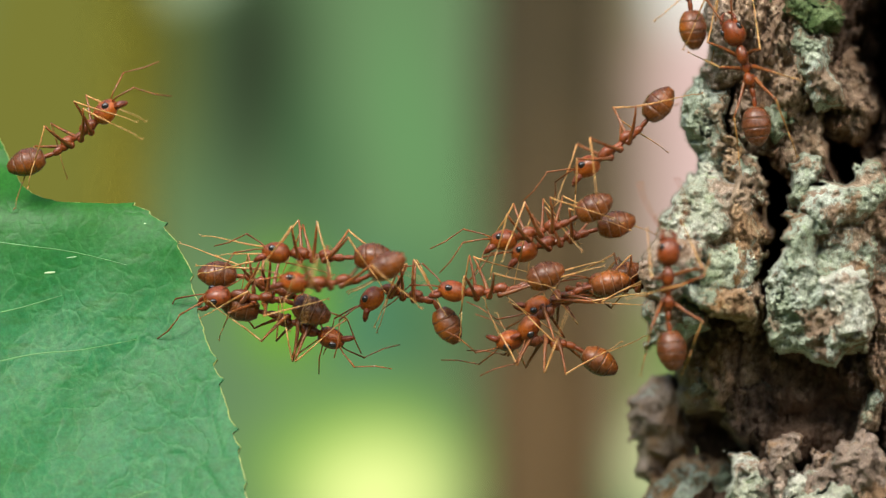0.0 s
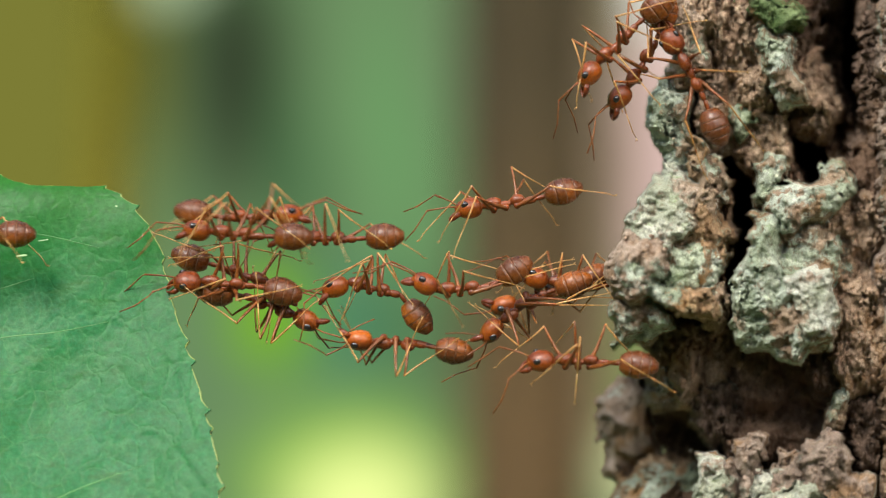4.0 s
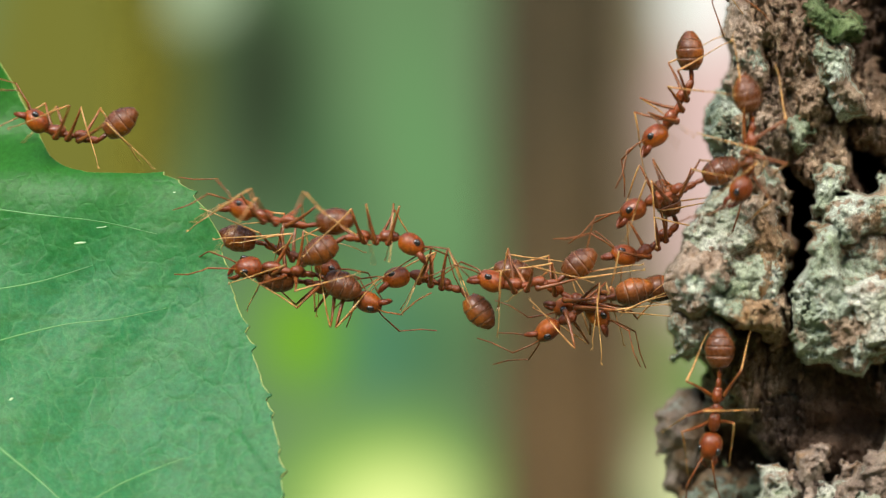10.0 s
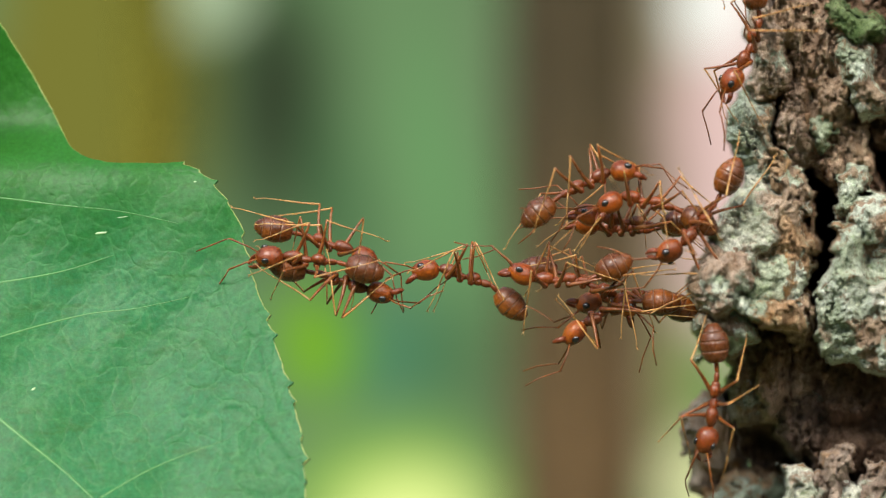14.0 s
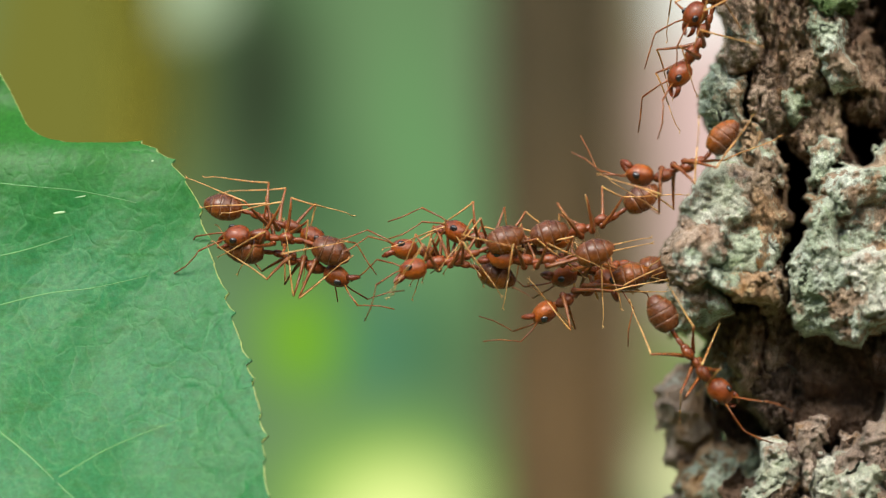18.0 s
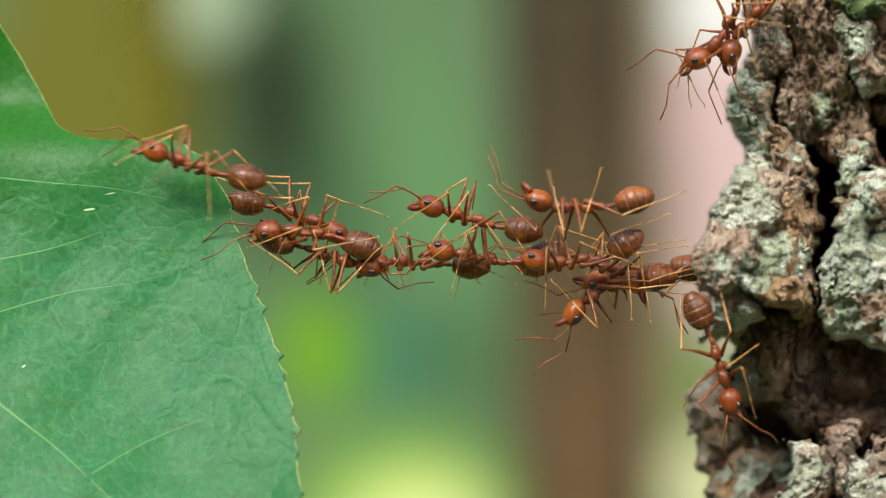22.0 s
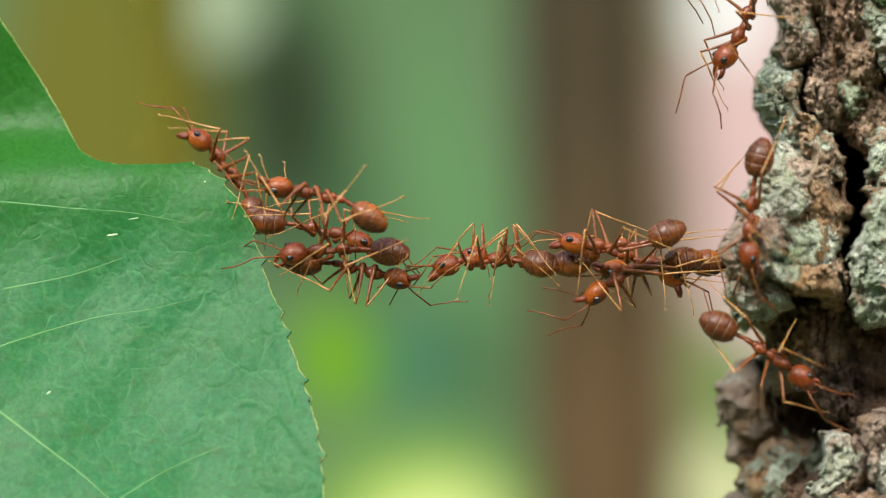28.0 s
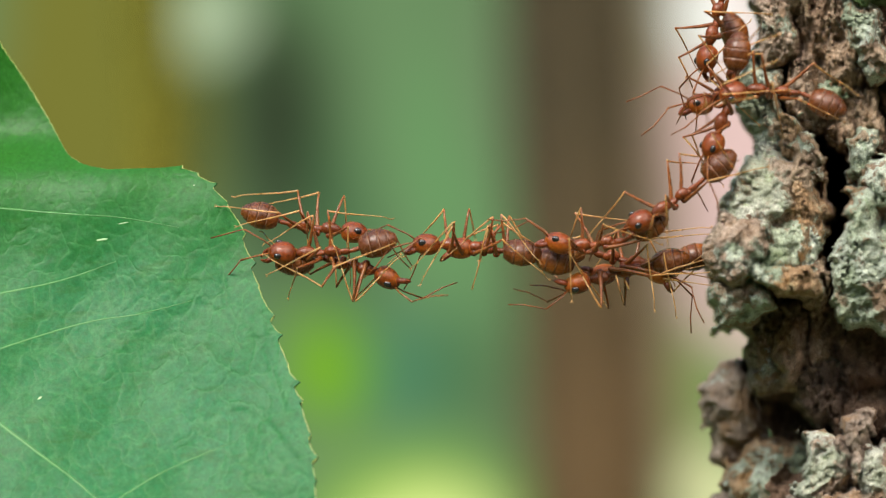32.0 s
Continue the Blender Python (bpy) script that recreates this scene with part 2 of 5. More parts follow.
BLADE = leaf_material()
VEIN, vein_p = shader("leaf_vein", 0.45, 0.4)
link(VEIN, mix(VEIN, noise_tex(VEIN, coords(VEIN, 1000.0), 1.5, 4), (0.040, 0.170, 0.033), (0.070, 0.205, 0.052)), vein_p.inputs["Base Color"])
MARGIN, margin_p = shader("leaf_margin", 0.5, 0.4)
link(MARGIN, mix(MARGIN, noise_tex(MARGIN, coords(MARGIN, 1000.0), 0.9, 4), (0.12, 0.23, 0.035), (0.25, 0.26, 0.08)), margin_p.inputs["Base Color"])


def stem_material(name, a, b):
    m, p = shader(name, 0.9, 0.2)
    at = coords(m)
    rise = node(m, "SeparateXYZ")
    link(m, at, rise.inputs[0])
    paler_low = node(m, "MapRange")
    for slot, value in zip(range(1, 5), (1.16, 1.04, 0.0, 1.0)):
        paler_low.inputs[slot].default_value = value
    link(m, rise.outputs[2], paler_low.inputs[0])
    bark = mix(m, noise_tex(m, at, 14.0, 5), a, b)
    # the stem turns paler and warmer towards its foot
    link(m, mix(m, paler_low.outputs[0], bark, tuple(v * k for v, k in zip(b, (1.5, 1.25, 1.1)))), p.inputs["Base Color"])
    bump(m, p, noise_tex(m, at, 40.0, 6), 0.6, 0.01)
    return m


STEM_BROWN = stem_material("stem_bark", (0.031, 0.0245, 0.012), (0.055, 0.042, 0.0205))
STEM_OCHRE = stem_material("ochre_stem", (0.078, 0.076, 0.004), (0.11, 0.105, 0.009))
GROUND, ground_p = shader("forest_floor", 0.95, 0.2)
link(GROUND, mix(GROUND, noise_tex(GROUND, coords(GROUND), 3.0, 6), (0.05, 0.04, 0.025), (0.10, 0.14, 0.04)), ground_p.inputs["Base Color"])


# dark green of the unseen ring that is added to block low sky light
SHADE_RING_GREEN, under_p = shader("undergrowth", 0.9, 0.2)
link(SHADE_RING_GREEN, mix(SHADE_RING_GREEN, noise_tex(SHADE_RING_GREEN, coords(SHADE_RING_GREEN), 2.5, 6), (0.035, 0.08, 0.02), (0.10, 0.19, 0.05)), under_p.inputs["Base Color"])


def distance_material():
    """Far undergrowth and clearings, only as soft painted fields of light and dark that glow."""
    m = bpy.data.materials.new("far_glow_fields")
    m.use_nodes = True
    p = m.node_tree.nodes["Principled BSDF"]
    at = coords(m, 1.0)
    wob = node(m, "TexNoise", Scale=2.5, Detail=3.0)
    link(m, at, wob.inputs["Vector"])
    off = node(m, "VectorMath")
    off.operation = "MULTIPLY_ADD"
    off.inputs[1].default_value = (0.10, 0.0, 0.10)
    link(m, wob.outputs["Color"], off.inputs[0])
    link(m, at, off.inputs[2])
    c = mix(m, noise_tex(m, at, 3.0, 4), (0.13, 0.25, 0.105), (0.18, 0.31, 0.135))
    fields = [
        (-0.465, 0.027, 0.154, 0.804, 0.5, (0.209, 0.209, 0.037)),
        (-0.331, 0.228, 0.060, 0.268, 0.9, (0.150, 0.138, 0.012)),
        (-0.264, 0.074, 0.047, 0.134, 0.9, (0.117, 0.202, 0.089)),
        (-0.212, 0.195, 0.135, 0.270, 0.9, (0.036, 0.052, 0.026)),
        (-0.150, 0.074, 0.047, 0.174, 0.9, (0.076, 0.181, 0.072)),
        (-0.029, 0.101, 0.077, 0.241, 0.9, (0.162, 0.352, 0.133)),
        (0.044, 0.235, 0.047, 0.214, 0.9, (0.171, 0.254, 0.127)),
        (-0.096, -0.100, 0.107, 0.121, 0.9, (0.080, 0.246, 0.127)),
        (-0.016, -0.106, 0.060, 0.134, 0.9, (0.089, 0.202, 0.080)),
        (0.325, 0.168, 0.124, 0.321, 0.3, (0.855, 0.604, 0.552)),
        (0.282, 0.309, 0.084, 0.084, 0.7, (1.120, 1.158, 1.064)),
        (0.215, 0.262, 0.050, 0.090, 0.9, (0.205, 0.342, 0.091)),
        # brown fields near x 0.195 stand in for the sapling's warm-lit right side
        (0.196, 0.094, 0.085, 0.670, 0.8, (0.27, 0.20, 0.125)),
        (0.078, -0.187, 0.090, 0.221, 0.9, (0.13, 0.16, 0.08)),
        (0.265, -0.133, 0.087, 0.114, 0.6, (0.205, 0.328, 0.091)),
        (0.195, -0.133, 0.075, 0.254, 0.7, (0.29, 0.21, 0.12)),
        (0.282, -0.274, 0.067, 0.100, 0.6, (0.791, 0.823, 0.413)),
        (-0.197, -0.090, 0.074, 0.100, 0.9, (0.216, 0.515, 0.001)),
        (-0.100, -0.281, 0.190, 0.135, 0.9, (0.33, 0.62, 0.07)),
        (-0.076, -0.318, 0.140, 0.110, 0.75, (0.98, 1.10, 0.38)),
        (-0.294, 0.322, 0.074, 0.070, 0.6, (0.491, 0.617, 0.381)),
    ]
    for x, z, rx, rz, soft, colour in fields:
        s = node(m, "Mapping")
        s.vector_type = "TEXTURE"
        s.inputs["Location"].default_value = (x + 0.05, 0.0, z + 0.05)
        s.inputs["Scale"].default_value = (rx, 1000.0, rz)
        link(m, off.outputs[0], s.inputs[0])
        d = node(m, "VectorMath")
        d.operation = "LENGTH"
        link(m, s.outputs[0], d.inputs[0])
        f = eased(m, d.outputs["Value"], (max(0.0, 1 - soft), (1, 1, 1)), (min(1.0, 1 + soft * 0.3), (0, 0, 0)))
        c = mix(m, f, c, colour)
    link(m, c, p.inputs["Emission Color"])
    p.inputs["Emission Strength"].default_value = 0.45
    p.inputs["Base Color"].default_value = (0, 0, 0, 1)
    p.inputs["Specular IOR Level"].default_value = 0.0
    return m


# ---- mesh helpers ----
def mesh_object(name, verts, faces, material, parent=None, label="", smooth=True):
    me = bpy.data.meshes.new(name)
    me.from_pydata([tuple(v) for v in verts], [], [tuple(f) for f in faces])
    me.materials.append(material)
    if smooth:
        me.shade_smooth()
    ob = new(name, me)
    ob.parent = parent
    if label:
        tagged(ob, label)
    return ob


def tube(points, radii, n=8):
    """A tapered tube along points; radii are (r) or (ry, rz)."""
    pts = [Vector(p) for p in points]
    verts, faces = [], []
    for i, p in enumerate(pts):
        a, b = pts[max(0, i - 1)], pts[min(len(pts) - 1, i + 1)]
        d = (b - a).normalized()
        side = Vector((0, 1, 0)) if abs(d.y) < 0.8 else Vector((1, 0, 0))
        up = d.cross(side).normalized()
        if up.z < 0 and abs(d.y) < 0.8:
            up = -up
        side = up.cross(d).normalized()
        r = radii[i] if isinstance(radii[i], tuple) else (radii[i], radii[i])
        for k in range(n):
            w = 2 * math.pi * k / n
            verts.append((p + side * (r[0] * math.cos(w)) + up * (r[1] * math.sin(w))) * MM)
    for i in range(len(pts) - 1):
        for k in range(n):
            q = (k + 1) % n
            faces.append((i * n + k, i * n + q, (i + 1) * n + q, (i + 1) * n + k))
    faces.append(tuple(range(n - 1, -1, -1)))
    faces.append(tuple((len(pts) - 1) * n + k for k in range(n)))
    return verts, faces


def joined(*pieces):
    verts, faces = [], []
    for v, f in pieces:
        o = len(verts)
        verts += list(v)
        faces += [tuple(i + o for i in q) for q in f]
    return verts, faces


def lump(cx, cz, lx, ry, rz, n=14, m=10, nose=0.0, cy=0.0):
    """An ovoid along x: centre, half length, half widths; nose tapers its front."""
    pts, radii = [], []
    for i in range(m + 1):
        w = math.pi * (0.03 + 0.94 * i / m)
        s = math.sin(w) ** 0.85
        taper = 1 - nose * (i / m)
        pts.append((cx - lx * math.cos(w), cy, cz))
        radii.append((ry * s * taper, rz * s * taper))
    return tube(pts, radii, n)


def hash3(ix, iy, iz, seed):
    h = (ix * 374761393 + iy * 668265263 + iz * 2147483647 + seed * 1274126177) & 0xFFFFFFFF
    h = ((h ^ (h >> 13)) * 1274126177) & 0xFFFFFFFF
    return ((h ^ (h >> 16)) & 0xFFFF) / 65535.0


def value_noise(p, seed):
    i = np.floor(p).astype(np.int64)
    f = p - i
    f = f * f * (3 - 2 * f)
    out = 0
    for dx in (0, 1):
        for dy in (0, 1):
            for dz in (0, 1):
                w = (f[:, 0] if dx else 1 - f[:, 0]) * (f[:, 1] if dy else 1 - f[:, 1]) * (f[:, 2] if dz else 1 - f[:, 2])
                out = out + w * hash3(i[:, 0] + dx, i[:, 1] + dy, i[:, 2] + dz, seed)
    return out * 2 - 1


def fbm(p, seed, octaves=5, gain=0.55):
    total, amp = 0, 1.0
    for k in range(octaves):
        total = total + amp * value_noise(p * (2.03 ** k), seed + 17 * k)
        amp *= gain
    return total


def facets(x, z, wide, high, seed, tilt=1.6, round_off=0.35):
    """Broken flakes: the highest of many tilted, slightly rounded scales, one to a cell."""
    u, v = x / wide, z / high
    iu, iv = np.floor(u).astype(np.int64), np.floor(v).astype(np.int64)
    top = np.full(len(x), -9.0)
    for du in (-1, 0, 1):
        for dv in (-1, 0, 1):
            cu, cv = iu + du, iv + dv
            one = 0 * cu
            a = u - cu - hash3(cu, cv, one, seed)
            b = v - cv - hash3(cu, cv, one + 1, seed)
            h = (hash3(cu, cv, one + 2, seed) - 0.5) * 0.9 + (hash3(cu, cv, one + 3, seed) - 0.5) * tilt * a + (hash3(cu, cv, one + 4, seed) - 0.5) * tilt * b
            top = np.maximum(top, h - round_off * (a * a + b * b))
    return top


def bark_relief(plates, hollows, parent):
    """The face of the bark: plates of given place, size, lean and height with ragged outlines, over a deep floor with hollows;
    each plate becomes a mesh of its own, and the furrows between them are one more."""
    xs = np.concatenate([np.arange(9.5, 29.0, 0.06), np.arange(29.0, 62.0, 0.4)])
    zs = np.concatenate([np.arange(-60.0, -17.5, 0.5), np.arange(-17.5, 17.5, 0.06), np.arange(17.5, 60.0, 0.5)])
    x, z = (g.ravel() for g in np.meshgrid(xs, zs))
    p = np.stack([x, 0 * x, z], 1)
    wx = x + 0.55 * fbm(p / 2.6, 1, 3) + 0.26 * fbm(p / 0.9, 2, 4, 0.62)
    wz = z + 0.55 * fbm(p / 2.6, 3, 3) + 0.26 * fbm(p / 0.9, 4, 4, 0.62)
    tall = np.array([1.0, 1.0, 0.42])
    q = np.stack([wx, 0 * x, wz], 1)
    fine = fbm(p / 0.34, 31, 4, 0.62)
    # broken, upright flakes of bare bark
    slabs = facets(wx, wz, 1.5, 3.0, 21, 2.0, 0.3)
    chips = facets(wx + 0.2 * wz, wz, 0.62, 1.15, 22, 1.8, 0.3)
    fibre = fbm(p / 0.55 * tall, 14, 4, 0.65)
    layers = (0.9 * slabs + 0.5 * chips + 0.35 * fibre) / 0.34
    share = layers - np.floor(layers)
    flaky = 0.34 * (np.floor(layers) + np.clip((share - 0.6) / 0.4, 0, 1)) + 0.24 * fibre + 0.11 * fine
    # lumpy crust of lichen with pits and a few cracks
    lumps = 1 - np.abs(fbm(q / 1.9, 7, 3, 0.5)) * 1.6
    knots = 1 - np.abs(fbm(q / 0.72, 8, 3, 0.55)) * 1.5
    pits = np.clip(fbm(q / 1.15, 12, 3) - 0.48, 0, 1)
    crack = np.clip(1 - np.abs(fbm(q / 2.6, 15, 4, 0.6)) / 0.035, 0, 1) * np.clip(fbm(q / 3.0, 16, 2) * 3, 0, 1)
    crust = 0.42 * (lumps - 0.5) + 0.10 * (knots - 0.5) + 0.42 * chips + 0.5 * slabs + 0.13 * fine - 0.7 * pits - 1.0 * crack
    reliefs = {"flaky": flaky - 0.5 * crack, "crust": crust, "soft": 0.4 * crust + 0.4 * (lumps - 0.5), "mixed": 0.5 * flaky + 0.6 * crust}
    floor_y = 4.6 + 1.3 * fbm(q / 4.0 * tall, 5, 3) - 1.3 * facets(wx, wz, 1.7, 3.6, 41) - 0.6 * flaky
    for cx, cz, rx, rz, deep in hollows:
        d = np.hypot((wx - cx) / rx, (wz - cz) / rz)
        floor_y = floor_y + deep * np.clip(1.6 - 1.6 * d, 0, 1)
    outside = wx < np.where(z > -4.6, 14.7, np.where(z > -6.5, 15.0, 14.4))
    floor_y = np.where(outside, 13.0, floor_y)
    y = floor_y.copy()
    owner = np.full(len(x), -1)
    for k, (material, kind, cx, cz, rx, rz, lean, front, sx, sz) in enumerate(plates):
        c, s = math.cos(radians(lean)), math.sin(radians(lean))
        lx, lz = (wx - cx) * c + (wz - cz) * s, (wz - cz) * c - (wx - cx) * s
        sel = np.flatnonzero((np.abs(lx) < rx) & (np.abs(lz) < rz))
        lx, lz = lx[sel], lz[sel]
        g = 1 - ((np.abs(lx) / rx) ** 2.7 + (np.abs(lz) / rz) ** 2.7) ** (1 / 2.7)
        u = np.clip(g * min(rx, rz) / min(1.1, 0.6 * min(rx, rz)), 0, 1)
        dome = np.sqrt(1 - (1 - u) ** 2)
        bulge = 0.16 * min(rx, rz) * ((lx / rx) ** 2 + (lz / rz) ** 2)
        yy = front + 2.4 * (1 - dome) + bulge - reliefs[kind][sel] * np.clip(u * 2.2, 0.3, 1) + sx * (wx[sel] - cx) + sz * (wz[sel] - cz)
        yy[g <= 0] = 99
        win = yy < y[sel]
        y[sel[win]] = yy[win]
        owner[sel[win]] = k
    cols = len(xs)
    spread = 1 + y / 190.0
    pts = np.stack([x * spread, y, z * spread], 1) * MM
    r, c = np.meshgrid(np.arange(len(zs) - 1), np.arange(cols - 1), indexing="ij")
    a = (r * cols + c).ravel()
    quads = np.stack([a, a + 1, a + cols + 1, a + cols], 1)
    own = owner[quads].max(1)
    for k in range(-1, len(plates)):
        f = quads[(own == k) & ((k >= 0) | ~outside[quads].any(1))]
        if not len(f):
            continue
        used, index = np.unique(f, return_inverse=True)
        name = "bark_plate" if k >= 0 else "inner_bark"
        mesh_object(name, pts[used], index.reshape(-1, 4).tolist(), plates[k][0] if k >= 0 else FURROW_SHADED, parent)


# ---- the setting ----
mesh_object("ground", [(-60, -60, -1.1), (60, -60, -1.1), (60, 60, -1.1), (-60, 60, -1.1)], [(0, 1, 2, 3)], GROUND)
tagged(bpy.data.objects["ground"], "dark leaf-littered forest floor far below", "ground", kind="structure")
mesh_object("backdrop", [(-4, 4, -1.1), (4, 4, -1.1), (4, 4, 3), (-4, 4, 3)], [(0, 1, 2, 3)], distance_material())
tagged(bpy.data.objects["backdrop"], "glowing backdrop with blurred green undergrowth and bright clearings painted on", "backdrop", kind="structure")


def shade_ring():
    """An unseen dark green ring, added to block low sky light; open above, and lowered behind the camera to let fill
    light in.
    """
    n, verts, faces = 48, [], []
    for k in range(n):
        w = 2 * math.pi * k / n
        for z, r in ((-1.1, 7.0), (1.0, 7.4), (2.4, 7.2), (3.6, 6.6)):
            top = 1.0 + 0.12 * math.sin(5 * w) + 0.08 * math.sin(11 * w + 1) - 0.52 * max(0.0, -math.sin(w)) ** 0.6
            verts.append((r * math.cos(w), r * math.sin(w), z * top if z > 0 else z))
    for k in range(n):
        q = (k + 1) % n
        for i in range(3):
            faces.append((k * 4 + i, q * 4 + i, q * 4 + i + 1, k * 4 + i + 1))
    return verts, faces


tagged(mesh_object("backdrop_forest", *shade_ring(), SHADE_RING_GREEN), "unseen dark green ring added to block low sky light", "backdrop", kind="structure")


def stem(name, material, label, x, y, r, seed):
    """A slim far tree stem from the ground to above the view."""
    thing = tagged(new(name), label, "tree stem")
    thing.location = (x, y, -1.1)
    rng = random.Random(seed)
    rings, around = 40, 24
    v, f = [], []
    for i in range(rings):
        z = 2.6 * i / (rings - 1)
        wide = r * (1.10 - 0.08 * z) * (1 + 0.03 * math.sin(5 * z + seed))
        for k in range(around):
            w = 2 * math.pi * k / around
            q = wide * rng.uniform(0.96, 1.04)
            v.append((q * math.cos(w) + 0.04 * r * math.sin(3 * z), q * math.sin(w), z))
            if i:
                a, b = (i - 1) * around, i * around
                f.append((a + k, a + (k + 1) % around, b + (k + 1) % around, b + k))
    mesh_object("trunk", v, f, material, thing)
    for k in range(3):
        z = 1.9 + 0.2 * k
        s = 1 if k % 2 else -1
        v, f = tube([(0, 0, z * 1000), (s * 60, 20, z * 1000 + 90), (s * 140, 50, z * 1000 + 220)], [r * 400, r * 300, r * 120], 8)
        mesh_object("limb", v, f, material, thing)
    return thing


stem("sapling", STEM_BROWN, "blurred brown sapling stem in the distance", 0.0414, 1.200, 0.0258, 1)
stem("sapling", STEM_OCHRE, "blurred ochre stem in the distance", -0.0891, 0.800, 0.0068, 2)

# ---- the tree trunk with its plates of bark ----
tree = tagged(new("tree"), "rugged brown tree trunk with deep furrows and pale lichen", "tree")
tree.location = (0, 0, 0)


def core():
    """The round trunk behind the bark, from the ground to far above the view."""
    rows, cols = 260, 160
    up = np.sinh(np.linspace(-4.0, 4.0, rows)) / math.sinh(4.0)
    zz, ww = np.meshgrid(np.where(up < 0, 1110, 900) * up, np.linspace(0, 2 * math.pi, cols), indexing="ij")
    x, y = 102 + 70 * np.cos(ww), 74 + 70 * np.sin(ww)
    p = np.stack([x.ravel(), y.ravel(), zz.ravel()], 1)
    n = np.stack([np.cos(ww).ravel(), np.sin(ww).ravel(), 0 * ww.ravel()], 1)
    ridge = 1 - np.abs(fbm(p / np.array([7, 7, 16.0]), 4, 4))
    p = p + n * (3.2 * fbm(p / 9.0, 2, 4) - 5.0 * np.clip(ridge - 0.6, 0, 1))[:, None]
    faces = [(a, a + 1, a + cols + 1, a + cols) for a in (i * cols + j for i in range(rows - 1) for j in range(cols - 1))]
    return p * MM, faces


